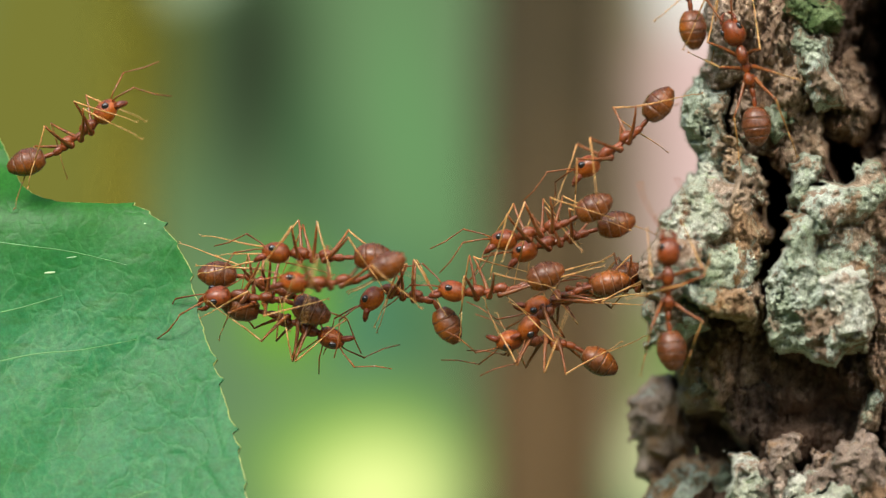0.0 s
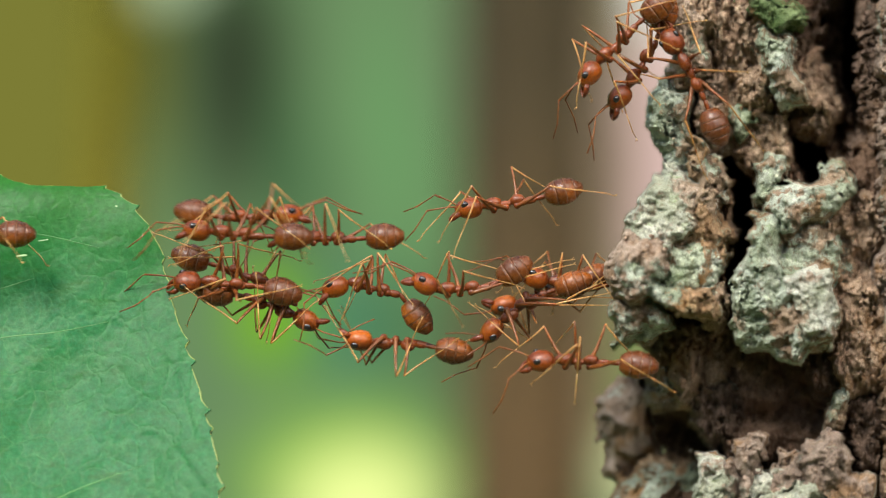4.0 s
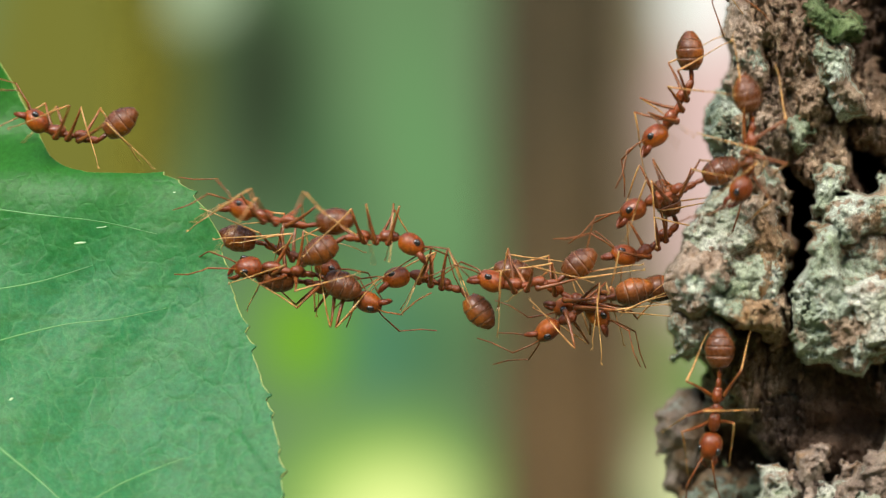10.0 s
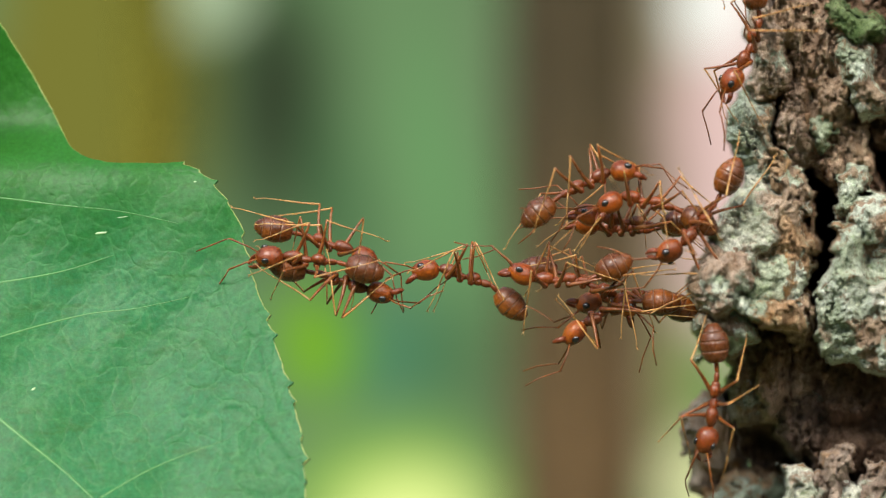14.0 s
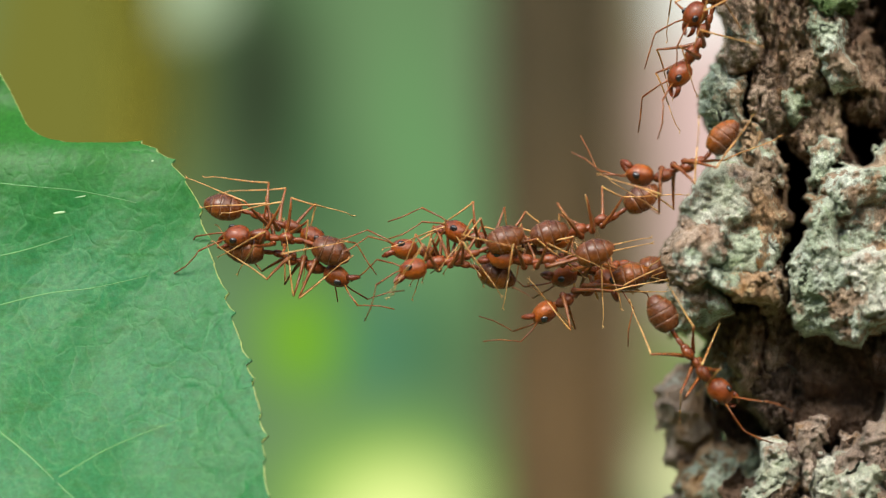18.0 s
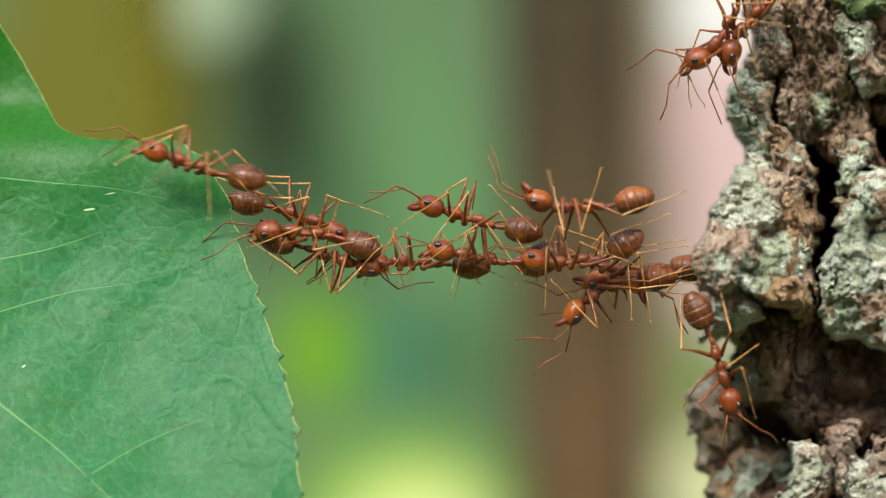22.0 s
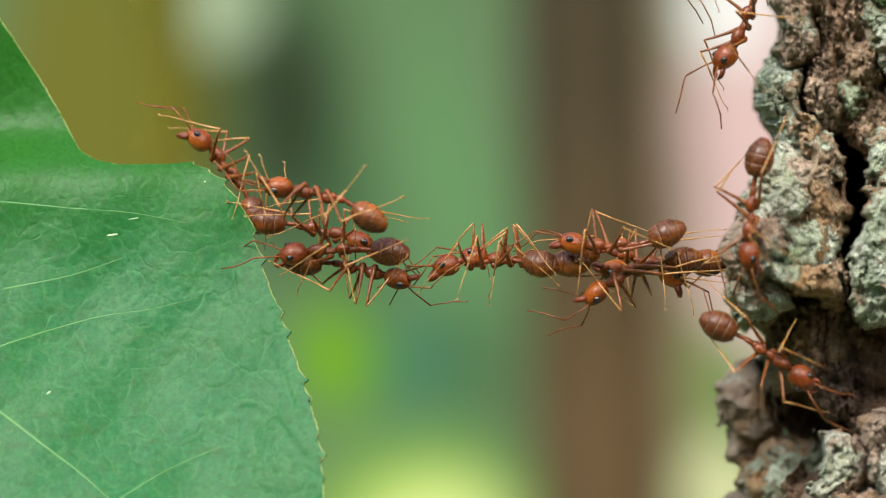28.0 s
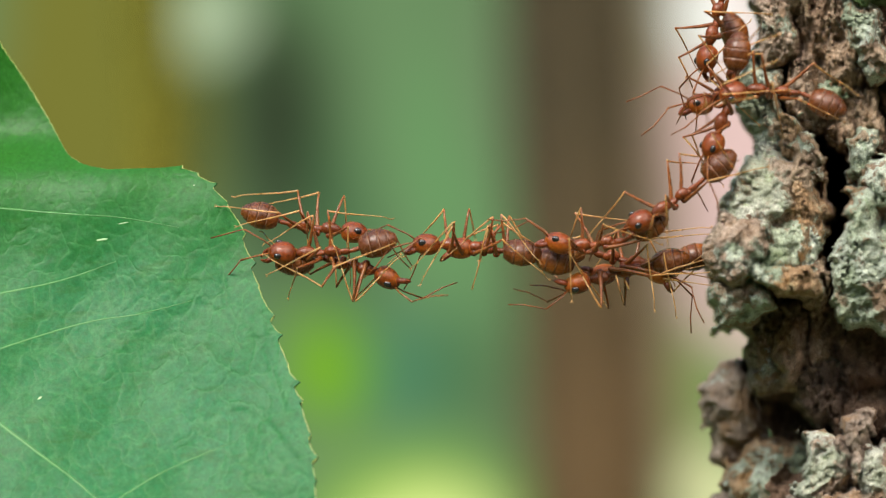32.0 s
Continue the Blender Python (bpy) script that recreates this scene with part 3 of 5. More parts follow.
mesh_object("trunk_core", *core(), BARK_SHADED, tree, "dark furrowed inner bark")
bark_relief([
    (BARK, "flaky", 16.46, 18.19, 1.91, 4.83, 0, 1.2, 0, 0),
    (BARK_PINK, "mixed", 15.63, 11.80, 1.25, 2.69, -6, 0.2, -0.1, -0.05),
    (LICHEN, "crust", 14.96, 6.76, 1.39, 2.90, 4, 0.2, -0.15, 0.05),
    (BARK_OCHRE, "mixed", 16.34, 5.25, 0.90, 1.45, 0, 0.0, 0, 0),
    (BARK, "flaky", 17.74, 10.53, 1.67, 5.69, 4, 2.2, 0.05, 0),
    (BARK_PINK, "flaky", 17.20, 7.97, 0.84, 2.93, 6, 1.2, 0, 0),
    (BARK, "flaky", 16.65, 13.40, 0.90, 2.07, 0, 0.6, 0, 0),
    (MOSS, "crust", 20.61, 13.46, 1.81, 1.24, -10, 0.2, 0, 0),
    (LICHEN, "crust", 20.93, 10.46, 1.18, 2.69, 10, 0.0, 0.1, 0),
    (BARK, "flaky", 19.34, 10.53, 0.97, 4.14, 0, 1.8, 0, 0),
    (LICHEN_GREEN, "crust", 18.76, 7.27, 0.63, 1.24, 12, 0.8, 0, 0),
    (BARK, "flaky", 19.98, 5.89, 1.39, 2.48, -8, 2.6, 0, 0),
    (BARK, "flaky", 22.75, 8.31, 1.39, 3.0, 0, 4.6, 0.1, 0),
    (BARK_SHADED, "flaky", 22.53, 11.80, 0.90, 3.11, 0, 6.0, 0.1, 0),
    (BARK_SHADED, "mixed", 26.23, 9.57, 0.90, 5.87, 0, 3.6, 0, 0),
    (BARK_SHADED, "flaky", 25.72, 5.09, 1.25, 1.86, 0, 5.0, 0.2, 0),
    (LICHEN_PALE, "crust", 14.46, 1.55, 1.45, 2.95, -20, -2.2, -0.1, 0.25),
    (LICHEN, "crust", 16.46, 2.22, 1.04, 3.17, -14, -1.2, 0.4, 0.0),
    (BARK_OCHRE, "mixed", 16.72, -0.34, 1.04, 3.45, 4, -1.2, 1.0, 0),
    (BARK, "flaky", 17.42, 0.62, 0.56, 4.14, 0, 2.6, 0.6, 0),
    (BARK_PINK, "mixed", 13.08, -1.36, 1.60, 2.28, -20, -3.6, -0.1, 0.1),
    (LICHEN_GREEN, "crust", 15.19, -1.26, 1.55, 1.6, -8, -2.2, 0, 0),
    (BARK_OCHRE, "mixed", 15.51, -3.05, 2.30, 1.04, -14, -3.0, 0.05, 0.15),
    (BARK, "flaky", 17.29, -3.53, 1.25, 1.45, -20, 0.0, 0.6, -0.2),
    (LICHEN, "crust", 13.08, -4.55, 1.74, 1.38, 16, -1.8, 0, -0.3),
    (BARK_GREY, "mixed", 14.48, -6.89, 1.39, 2.62, 0, 5.0, 0, 0),
    (BARK, "flaky", 18.63, -6.09, 1.25, 2.07, 0, 4.2, 0.1, -0.5),
    (BARK_SHADED, "flaky", 17.68, -9.28, 1.60, 2.07, 0, 4.2, 0, 0),
    (BARK, "flaky", 15.95, -6.73, 1.04, 2.62, 6, 3.2, 0, 0),
    (BARK, "flaky", 17.36, -6.41, 0.63, 2.21, 0, 4.2, 0, -0.1),
    (BARK_GREY, "soft", 12.57, -9.99, 1.88, 2.42, 10, 10.0, 0, 0.15),
    (BARK_GREY, "soft", 11.99, -12.22, 0.90, 1.38, 0, 11.5, 0, 0.1),
    (BARK_OCHRE, "soft", 14.04, -13.82, 2.71, 1.86, 28, 8.5, 0, 0.1),
    (BARK_GREY, "soft", 12.89, -16.63, 2.78, 2.42, 0, 9.5, 0, 0),
    (LICHEN, "crust", 20.10, 3.34, 0.80, 1.73, 4, 0.2, 0.1, 0),
    (LICHEN, "crust", 22.15, 2.03, 2.23, 1.38, 8, -1.6, 0, 0.1),
    (LICHEN, "crust", 19.98, -1.94, 1.53, 3.73, -4, -2.4, -0.12, 0),
    (LICHEN_PALE, "crust", 22.91, -3.37, 1.46, 2.00, 12, -3.6, 0, 0),
    (LICHEN, "crust", 21.76, -4.17, 2.30, 2.14, -10, -2.6, 0, 0),
    (LICHEN, "crust", 21.76, -1.30, 2.78, 2.76, 0, -0.6, 0, 0),
    (LICHEN, "crust", 24.05, 3.05, 1.35, 1.65, -20, 0.4, 0.3, 0.15),
    (BARK, "mixed", 24.42, -0.02, 0.97, 2.97, 6, 1.4, 1.0, 0),
    (BARK, "flaky", 25.85, 0.62, 1.46, 2.42, 0, 3.4, 0.2, 0),
    (BARK, "flaky", 25.63, -5.13, 2.02, 4.28, -8, 1.2, 0.3, 0),
    (BARK_SHADED, "flaky", 23.36, -6.73, 1.18, 2.76, -10, 2.6, 0.1, 0),
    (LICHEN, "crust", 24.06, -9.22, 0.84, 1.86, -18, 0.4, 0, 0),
    (BARK_SHADED, "flaky", 25.66, -10.56, 1.04, 2.07, 0, 2.0, 0, 0),
    (LICHEN_PALE, "crust", 16.91, -13.50, 1.04, 2.28, 6, -3.0, 0, 0),
    (BARK_GREY, "mixed", 18.06, -14.08, 0.84, 1.93, 0, -2.2, 0, 0),
    (BARK_GREY, "mixed", 19.27, -12.73, 0.94, 2.14, 4, -2.6, 0, 0),
    (LICHEN_PALE, "crust", 20.36, -14.08, 1.18, 1.59, 0, -3.2, 0, 0),
    (BARK_GREY, "crust", 21.64, -13.50, 1.18, 1.73, 0, -2.8, 0, 0),
    (BARK_GREY, "crust", 23.17, -12.86, 1.53, 2.28, -8, -3.2, 0, 0),
    (LICHEN_PALE, "crust", 22.15, -14.87, 2.09, 1.73, 0, -3.8, 0, 0),
    (BARK_GREY, "mixed", 25.02, -14.40, 1.60, 2.07, 0, -2.6, 0, 0),
    (BARK_GREY, "mixed", 20.87, -17.59, 6.61, 3.11, 0, -3.0, 0, 0),
    (BARK_GREY, "flaky", 28.85, 4.46, 2.44, 14.49, 0, 0.6, 0, 0),
    (BARK, "flaky", 28.85, -11.52, 2.44, 10.35, 0, 0.4, 0, 0),
], [
    (18.83, 3.60, 1.15, 3.2, 16),
    (18.30, -0.54, 1.10, 4.9, 15),
    (22.47, 4.81, 1.3, 1.6, 16),
    (21.19, 5.67, 0.96, 1.28, 4),
    (20.71, -9.60, 3.51, 1.28, 1.5),
    (24.06, 10.53, 2.24, 6.39, 10),
    (25.02, 10.53, 0.57, 4.79, 9),
    (18.47, -4.81, 0.96, 1.92, 4),
    (24.06, -8.01, 0.77, 1.92, 5),
    (15.76, -11.52, 2.4, 3.0, 6),
], tree)

# ---- the leaf ----
leaf = tagged(new("leaf"), "broad fresh green leaf with toothed edge and pale veins", "leaf")


def smooth_line(pts, count):
    """Catmull-Rom through the points, evenly in parameter."""
    out = []
    for k in range(count):
        s = k / (count - 1) * (len(pts) - 1)
        i = min(int(s), len(pts) - 2)
        f = s - i
        p0, p1, p2, p3 = (Vector(pts[max(0, min(len(pts) - 1, i + q))]) for q in (-1, 0, 1, 2))
        out.append(0.5 * ((2 * p1) + (p2 - p0) * f + (2 * p0 - 5 * p1 + 4 * p2 - p3) * f * f + (3 * p1 - p0 - 3 * p2 + p3) * f ** 3))
    return out


EDGE = [(-35.52, 21.40), (-30.10, 15.34), (-26.91, 10.55), (-25.00, 7.21), (-23.79, 5.20), (-21.97, 4.40), (-19.58, 4.27), (-17.12, 4.11), (-15.43, 2.84), (-14.16, 0.92), (-13.71, -0.92), (-12.72, -3.86), (-11.73, -6.66), (-11.16, -8.42), (-10.52, -10.65), (-10.14, -14.00), (-10.01, -17.83), (-10.97, -22.61)]
VEINS = [[(-30.10, -7.94), (-25.64, -11.29), (-22.77, -13.52), (-18.62, -17.35)],
         [(-34.57, 3.06), (-28.83, 2.52), (-24.36, 1.95), (-20.85, 1.56), (-17.51, 0.83)],
         [(-34.57, -7.94), (-28.19, -5.71), (-23.09, -4.34), (-19.90, -3.95), (-16.87, -3.32)],
         [(-28.19, -2.52), (-24.36, -1.88), (-21.17, -0.92)],
         [(-21.49, -14.32), (-18.62, -12.72), (-14.48, -11.13)]]
CREASES = [[(-16.77, -3.41), (-15.43, -3.99), (-13.93, -5.01), (-12.69, -6.44), (-12.24, -7.94), (-11.67, -9.53)],
           [(-14.48, -9.53), (-12.88, -10.20), (-11.93, -11.29), (-11.00, -12.40)],
           [(-20.22, -0.92), (-20.47, -2.52), (-20.22, -3.79)],
           [(-15.43, -0.92), (-15.05, -2.52), (-14.86, -3.79)]]


def leaf_depth(x, z):
    """How far the blade lies behind the bridge: a tilted sheet whose upper lobe bends away."""
    over = 1 / (1 + np.exp(-(z - 5.4) / 0.8))
    low = z - 0.5 * np.log1p(np.exp((z - 4.6) / 0.5))
    swell = 0.16 * np.sin(x * 0.42 + z * 0.30) + 0.07 * np.sin(x * 0.9 - z * 0.7 + 1.3)
    return 0.12 * low - 0.20 * np.log1p(np.exp(-low)) - 0.007 * np.minimum(z, 0) ** 2 - 0.011 * np.maximum(x + 20, 0) ** 2 + 3.6 * over - 0.05 * (x + 13) + swell + 0.4


def leaf_skin(x, z):
    p = np.stack([np.ravel(x), 0 * np.ravel(x), np.ravel(z)], 1)
    return leaf_depth(x, z) + (0.016 * fbm(p / 0.9, 3, 3) + 0.035 * fbm(p / 5.0, 8, 2)).reshape(np.shape(x))


def build_leaf():
    rows, cols = 520, 130
    dense = smooth_line(EDGE, 4000)
    run = np.concatenate([[0], np.cumsum([(b - a).length for a, b in zip(dense, dense[1:])])])
    edge = [dense[int(i)] for i in np.interp(np.linspace(0, run[-1], rows), run, np.arange(len(dense)))]
    rng = random.Random(5)
    teeth, s, k = [], 0.0, 0
    lengths = [0.0]
    for a, b in zip(edge, edge[1:]):
        lengths.append(lengths[-1] + (b - a).length)
    knots = [float(run[int(k / (len(EDGE) - 1) * 3999)]) for k in (0, 4, 7, len(EDGE) - 1)]
    marks = []
    while s < lengths[-1]:
        marks.append(s)
        s += rng.uniform(1.0, 2.1)
    marks.append(s)
    P = np.zeros((rows, cols, 3))
    for i, e in enumerate(edge):
        while k < len(marks) - 2 and lengths[i] > marks[k + 1]:
            k += 1
        f = (lengths[i] - marks[k]) / max(0.01, marks[k + 1] - marks[k])
        tooth = (f ** 3.0) * 0.46 * (0.6 + 0.4 * math.sin(k * 2.3)) * (1.0 if e.y < 4.4 and e.x > -19 else 0.15)
        at = lengths[i]
        far = Vector((float(np.interp(at, knots, (-42, -42, -40, -42))), float(np.interp(at, knots, (20, 0, -12, -32)))))
        e2 = e + (e - far).normalized() * (tooth + 0.02 * rng.uniform(-1, 1))
        for j in range(cols):
            u = (j / (cols - 1)) ** 1.6
            q = e2 * (1 - u) + far * u
            P[i, j] = (q.x, 0, q.y)
    x, z = P[..., 0], P[..., 2]
    y = leaf_skin(x, z)
    for line in VEINS + CREASES:
        dist = np.full(x.shape, 9.0)
        path = [tuple(p) for p in smooth_line(line, 24)]
        for (ax, az), (bx, bz) in zip(path, path[1:]):
            dx, dz = bx - ax, bz - az
            s = np.clip(((x - ax) * dx + (z - az) * dz) / (dx * dx + dz * dz), 0, 1)
            dist = np.minimum(dist, np.hypot(x - ax - s * dx, z - az - s * dz))
        y = y + (-0.02 if line in VEINS else 0.035) * np.exp(-(dist / (0.35 if line in VEINS else 0.17)) ** 2)
    P[..., 1] = y
    faces = [(i * cols + j, i * cols + j + 1, (i + 1) * cols + j + 1, (i + 1) * cols + j) for i in range(rows - 1) for j in range(cols - 1)]
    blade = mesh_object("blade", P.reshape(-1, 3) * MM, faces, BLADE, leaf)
    thick = blade.modifiers.new("thickness", "SOLIDIFY")
    thick.thickness, thick.offset = 0.00016, 0.0
    rim = [P[i, 0] + np.array([0, -0.02, 0]) for i in range(0, rows, 2)]
    mesh_object("leaf_margin", *tube(rim, [0.06] * len(rim), 6), MARGIN, leaf, "yellowish toothed rim")
    for line in VEINS:
        pts = smooth_line(line, 24)
        depth = leaf_skin(np.array([p.x for p in pts]), np.array([p.y for p in pts]))
        path = [(p.x, float(d) - 0.060, p.y) for p, d in zip(pts, depth)]
        wide = 0.17 if line is VEINS[0] else 0.10
        mesh_object("vein", *tube(path, [(0.06, wide * (1 - 0.75 * i / 23)) for i in range(24)], 6), VEIN, leaf, "pale raised vein")


build_leaf()
PALE_MARK, pale_mark_p = shader("leaf_pale_mark", 0.6, 0.3)
pale_mark_p.inputs["Base Color"].default_value = (0.34, 0.52, 0.26, 1)
for sx, sz, sl, sw, turn in ((-21.9, 0.35, 0.36, 0.07, 6), (-20.6, 1.25, 0.45, 0.035, 8), (-25.5, -8.4, 0.18, 0.07, 40), (-16.6, 3.2, 0.08, 0.05, 0)):
    scar = mesh_object("scar", *lump(0, 0, sl, 0.04, sw, 8, 6), PALE_MARK, leaf, "small pale scar")
    scar.matrix_basis = Matrix.Translation(Vector((sx, float(leaf_skin(np.array([sx]), np.array([sz]))[0]) - 0.07, sz)) * MM) @ Matrix.Rotation(radians(-turn), 4, "Y")


# ---- ants ----
FEMUR, SHIN = 2.35, 3.7
NECK, WAIST = 1.30, -1.72
HIPS = [(0.72, 0.26, -0.30), (0.02, 0.28, -0.28), (-0.62, 0.26, -0.26)]
POSTURES = {
    "walk": [(3.7, 1.3, -1.5), (0.5, 2.8, -1.9), (-4.9, 1.5, -1.3)],
    "trail": [(1.6, 1.4, -2.0), (-3.6, 1.3, -0.4), (-6.1, 0.9, 0.3)],
    "bite": [(3.9, 0.9, -0.6), (1.4, 1.8, -2.6), (-4.6, 1.3, 0.9)],
    "fore": [(3.0, 1.2, -1.2), (-2.0, 1.8, -1.6), (-4.4, 1.4, -0.4)],
    "mid": [(3.6, 1.0, -0.5), (1.8, 1.8, -2.2), (-3.4, 1.5, -1.2)],
}


def grown(along, across, *shapes):
    """Shapes joined into one, stretched along and across the body."""
    v, f = joined(*shapes)
    return [(p[0] * along, p[1] * across, p[2] * across) for p in v], f


def build_ant():
    thing = tagged(new("ant"), "reddish-brown weaver ant walking on long amber legs", "ant", "ants of the living bridge")
    body = joined(lump(0.78, 0.06, 0.58, 0.44, 0.46, nose=0.40), lump(0.10, -0.06, 0.50, 0.23, 0.20),
                  lump(-0.68, 0.04, 0.42, 0.34, 0.38, nose=0.2), lump(-0.98, -0.10, 0.28, 0.26, 0.24), lump(1.25, -0.02, 0.22, 0.15, 0.14),
                  *(lump(x, z + 0.02, 0.20, 0.15, 0.20, 10, 8, 0, s * y * 0.8) for x, y, z in HIPS for s in (-1, 1)))
    mesh_object("mesosoma", *body, BODY, thing)
    mesh_object("petiole", *joined(lump(-1.42, -0.08, 0.36, 0.16, 0.22), lump(-1.10, -0.1, 0.2, 0.12, 0.12)), BODY, thing)
    head = mesh_object("head", *grown(1.09, 1.09, lump(0.74, 0.0, 0.72, 0.70, 0.64, 22, 18, 0.28), lump(1.12, -0.14, 0.30, 0.42, 0.30, 14, 10, 0.1), lump(0.12, 0, 0.2, 0.16, 0.16)), HEAD, thing)
    head.location = (NECK * MM, 0, 0)
    for s in (-1, 1):
        mesh_object("eye", *grown(1.09, 1.09, lump(0.92, 0.24, 0.20, 0.13, 0.18, 12, 8, 0, s * 0.46)), EYE, head, "small glossy black eye")
        jaw = joined(tube([(1.24, s * 0.32, -0.18), (1.46, s * 0.38, -0.30), (1.66, s * 0.32, -0.42), (1.82, s * 0.16, -0.52), (1.88, s * 0.04, -0.56)],
                          [(0.11, 0.15), (0.11, 0.16), (0.08, 0.14), (0.05, 0.08), (0.015, 0.02)], 8),
                     *(tube([(1.60 + 0.09 * k, s * (0.28 - 0.06 * k), -0.50 - 0.02 * k), (1.62 + 0.09 * k, s * (0.14 - 0.04 * k), -0.59 - 0.02 * k)], [0.04, 0.010], 5) for k in range(3)))
        mesh_object("mandible", *grown(1.07, 1.07, jaw), JAW, head, "dark curved jaw")
        feeler = joined(tube([(0, 0, 0), (0.5, s * 0.25, 0.2), (1.6, s * 0.75, 0.42)], [0.05, 0.045, 0.055], 6),
                        tube([(1.6, s * 0.75, 0.42), (1.8, s * 0.85, 0.25), (2.6, s * 0.95, -0.35), (3.4, s * 0.9, -0.75)], [0.035, 0.036, 0.042, 0.035], 6))
        a = mesh_object("antenna", *feeler, LEG, head, "thin elbowed antenna")
        a.location = (1.36 * MM, s * 0.22 * MM, 0.16 * MM)
    gaster = mesh_object("gaster", *grown(1.12, 1.24, lump(-1.42, 0.03, 0.96, 0.58, 0.55, 18, 14)), JOINT, thing)
    mesh_object("pedicel", *lump(-0.30, 0, 0.42, 0.14, 0.14), BODY, gaster)
    gaster.location = (WAIST * MM, 0, -0.05 * MM)
    for x0, x1 in ((-0.50, -1.03), (-1.05, -1.53), (-1.55, -1.98), (-2.00, -2.42)):
        pts, radii = [], []
        for i in range(6):
            x = x0 + (x1 - x0) * i / 5
            u = (x + 1.43) / 1.08
            r = max(0.02, 1 - u * u) ** 0.5 * (1 - 0.30 * max(0, -u) ** 1.5)
            r *= 1.0 + 0.04 * (i / 5)
            pts.append((x, 0, 0.03))
            radii.append((0.66 * r, 0.62 * r))
        mesh_object("gaster_plate", *grown(1.12, 1.24, tube(pts, radii, 18)), GASTER, gaster)
        rim = [(x1 + d, 0, 0.03) for d in (0.030, 0.008, -0.020)]
        mesh_object("gaster_rim", *grown(1.12, 1.24, tube(rim, [(radii[-1][0] + w, radii[-1][1] + w) for w in (-0.012, 0.006, -0.02)], 18)), JOINT, gaster, "pale rim of a plate")
    for s in (-1, 1):
        for k, (hx, hy, hz) in enumerate(HIPS):
            femur = mesh_object("femur", *tube([(-0.1, 0, 0), (0.25, 0, 0.02), (0.9, 0, 0.07), (1.8, 0, 0.05), (FEMUR, 0, 0)], [0.10, 0.125, 0.100, 0.070, 0.052], 8), LEG, thing)
            femur.location = (hx * MM, s * hy * MM, hz * MM)
            shin = joined(tube([(0, 0, 0), (0.15, 0, 0.03), (1.0, 0, 0.05), (2.05, 0, 0)], [0.050, 0.052, 0.050, 0.040], 7),
                          tube([(2.05, 0, 0), (2.6, 0, -0.03), (3.2, 0, -0.04), (SHIN, 0, 0.06)], [0.031, 0.029, 0.028, 0.024], 6),
                          tube([(SHIN - 0.05, 0, 0.03), (SHIN + 0.12, 0.08, -0.03)], [0.03, 0.012], 5), tube([(SHIN - 0.05, 0, 0.03), (SHIN + 0.12, -0.08, -0.03)], [0.03, 0.012], 5))
            t = mesh_object("tibia", *shin, FOOT, femur, "thin amber lower leg")
            t.location = (FEMUR * MM, 0, 0)
    return thing


first_ant = build_ant()
idle_ants = [first_ant] + [copy_thing(first_ant, Matrix.Identity(4)) for _ in range(25 - 1)]


def named(thing, base):
    return [o for o in thing.children_recursive if o.name.split(".")[0] == base]


def legs_at(targets):
    """Poses of thigh and lower leg that bring each foot to its place in the ant's space."""
    out = []
    for hip, p in targets:
        h, p = Vector(hip), Vector(p)
        d = p - h
        span = max(1.5, min(FEMUR + SHIN - 0.06, d.length))
        u = d.normalized()
        pole = Vector((0.30 * d.x, h.y * 3.4, 1.0))
        w = (pole - u * pole.dot(u)).normalized()
        ca = max(-1, min(1, (FEMUR ** 2 + span ** 2 - SHIN ** 2) / (2 * FEMUR * span)))
        f = u * ca + w * math.sqrt(1 - ca * ca)
        g = (h + u * span - (h + f * FEMUR)).normalized()
        y = f.cross(w).normalized()
        if y.length < 0.5:
            y = Vector((0, 1, 0))
        def turn(x):
            z = x.cross(y).normalized()
            return Matrix((x, y, z)).transposed().to_4x4()
        thigh = Matrix.Translation(h * MM) @ turn(f)
        knee = Matrix.Translation((h + f * FEMUR) * MM) @ turn(g)
        out.append((thigh, thigh.inverted() @ knee))
    return out


def ant_pose(row, side, roll, depth):
    t, x, z, heading = row[:4]
    depth, roll = (float(np.interp(t, *zip(*v))) if isinstance(v, list) else v for v in (depth, roll))
    a = radians(heading)
    fwd = Vector((math.cos(a), 0, math.sin(a)))
    flat = Vector((-math.sin(a), 0, math.cos(a))) * side
    r = radians(roll)
    up = flat * math.cos(r) + Vector((0, -1, 0)) * math.sin(r)
    left = up.cross(fwd)
    return Matrix.Translation(Vector((x, depth, z)) * MM) @ Matrix((fwd, left, up)).transposed().to_4x4()


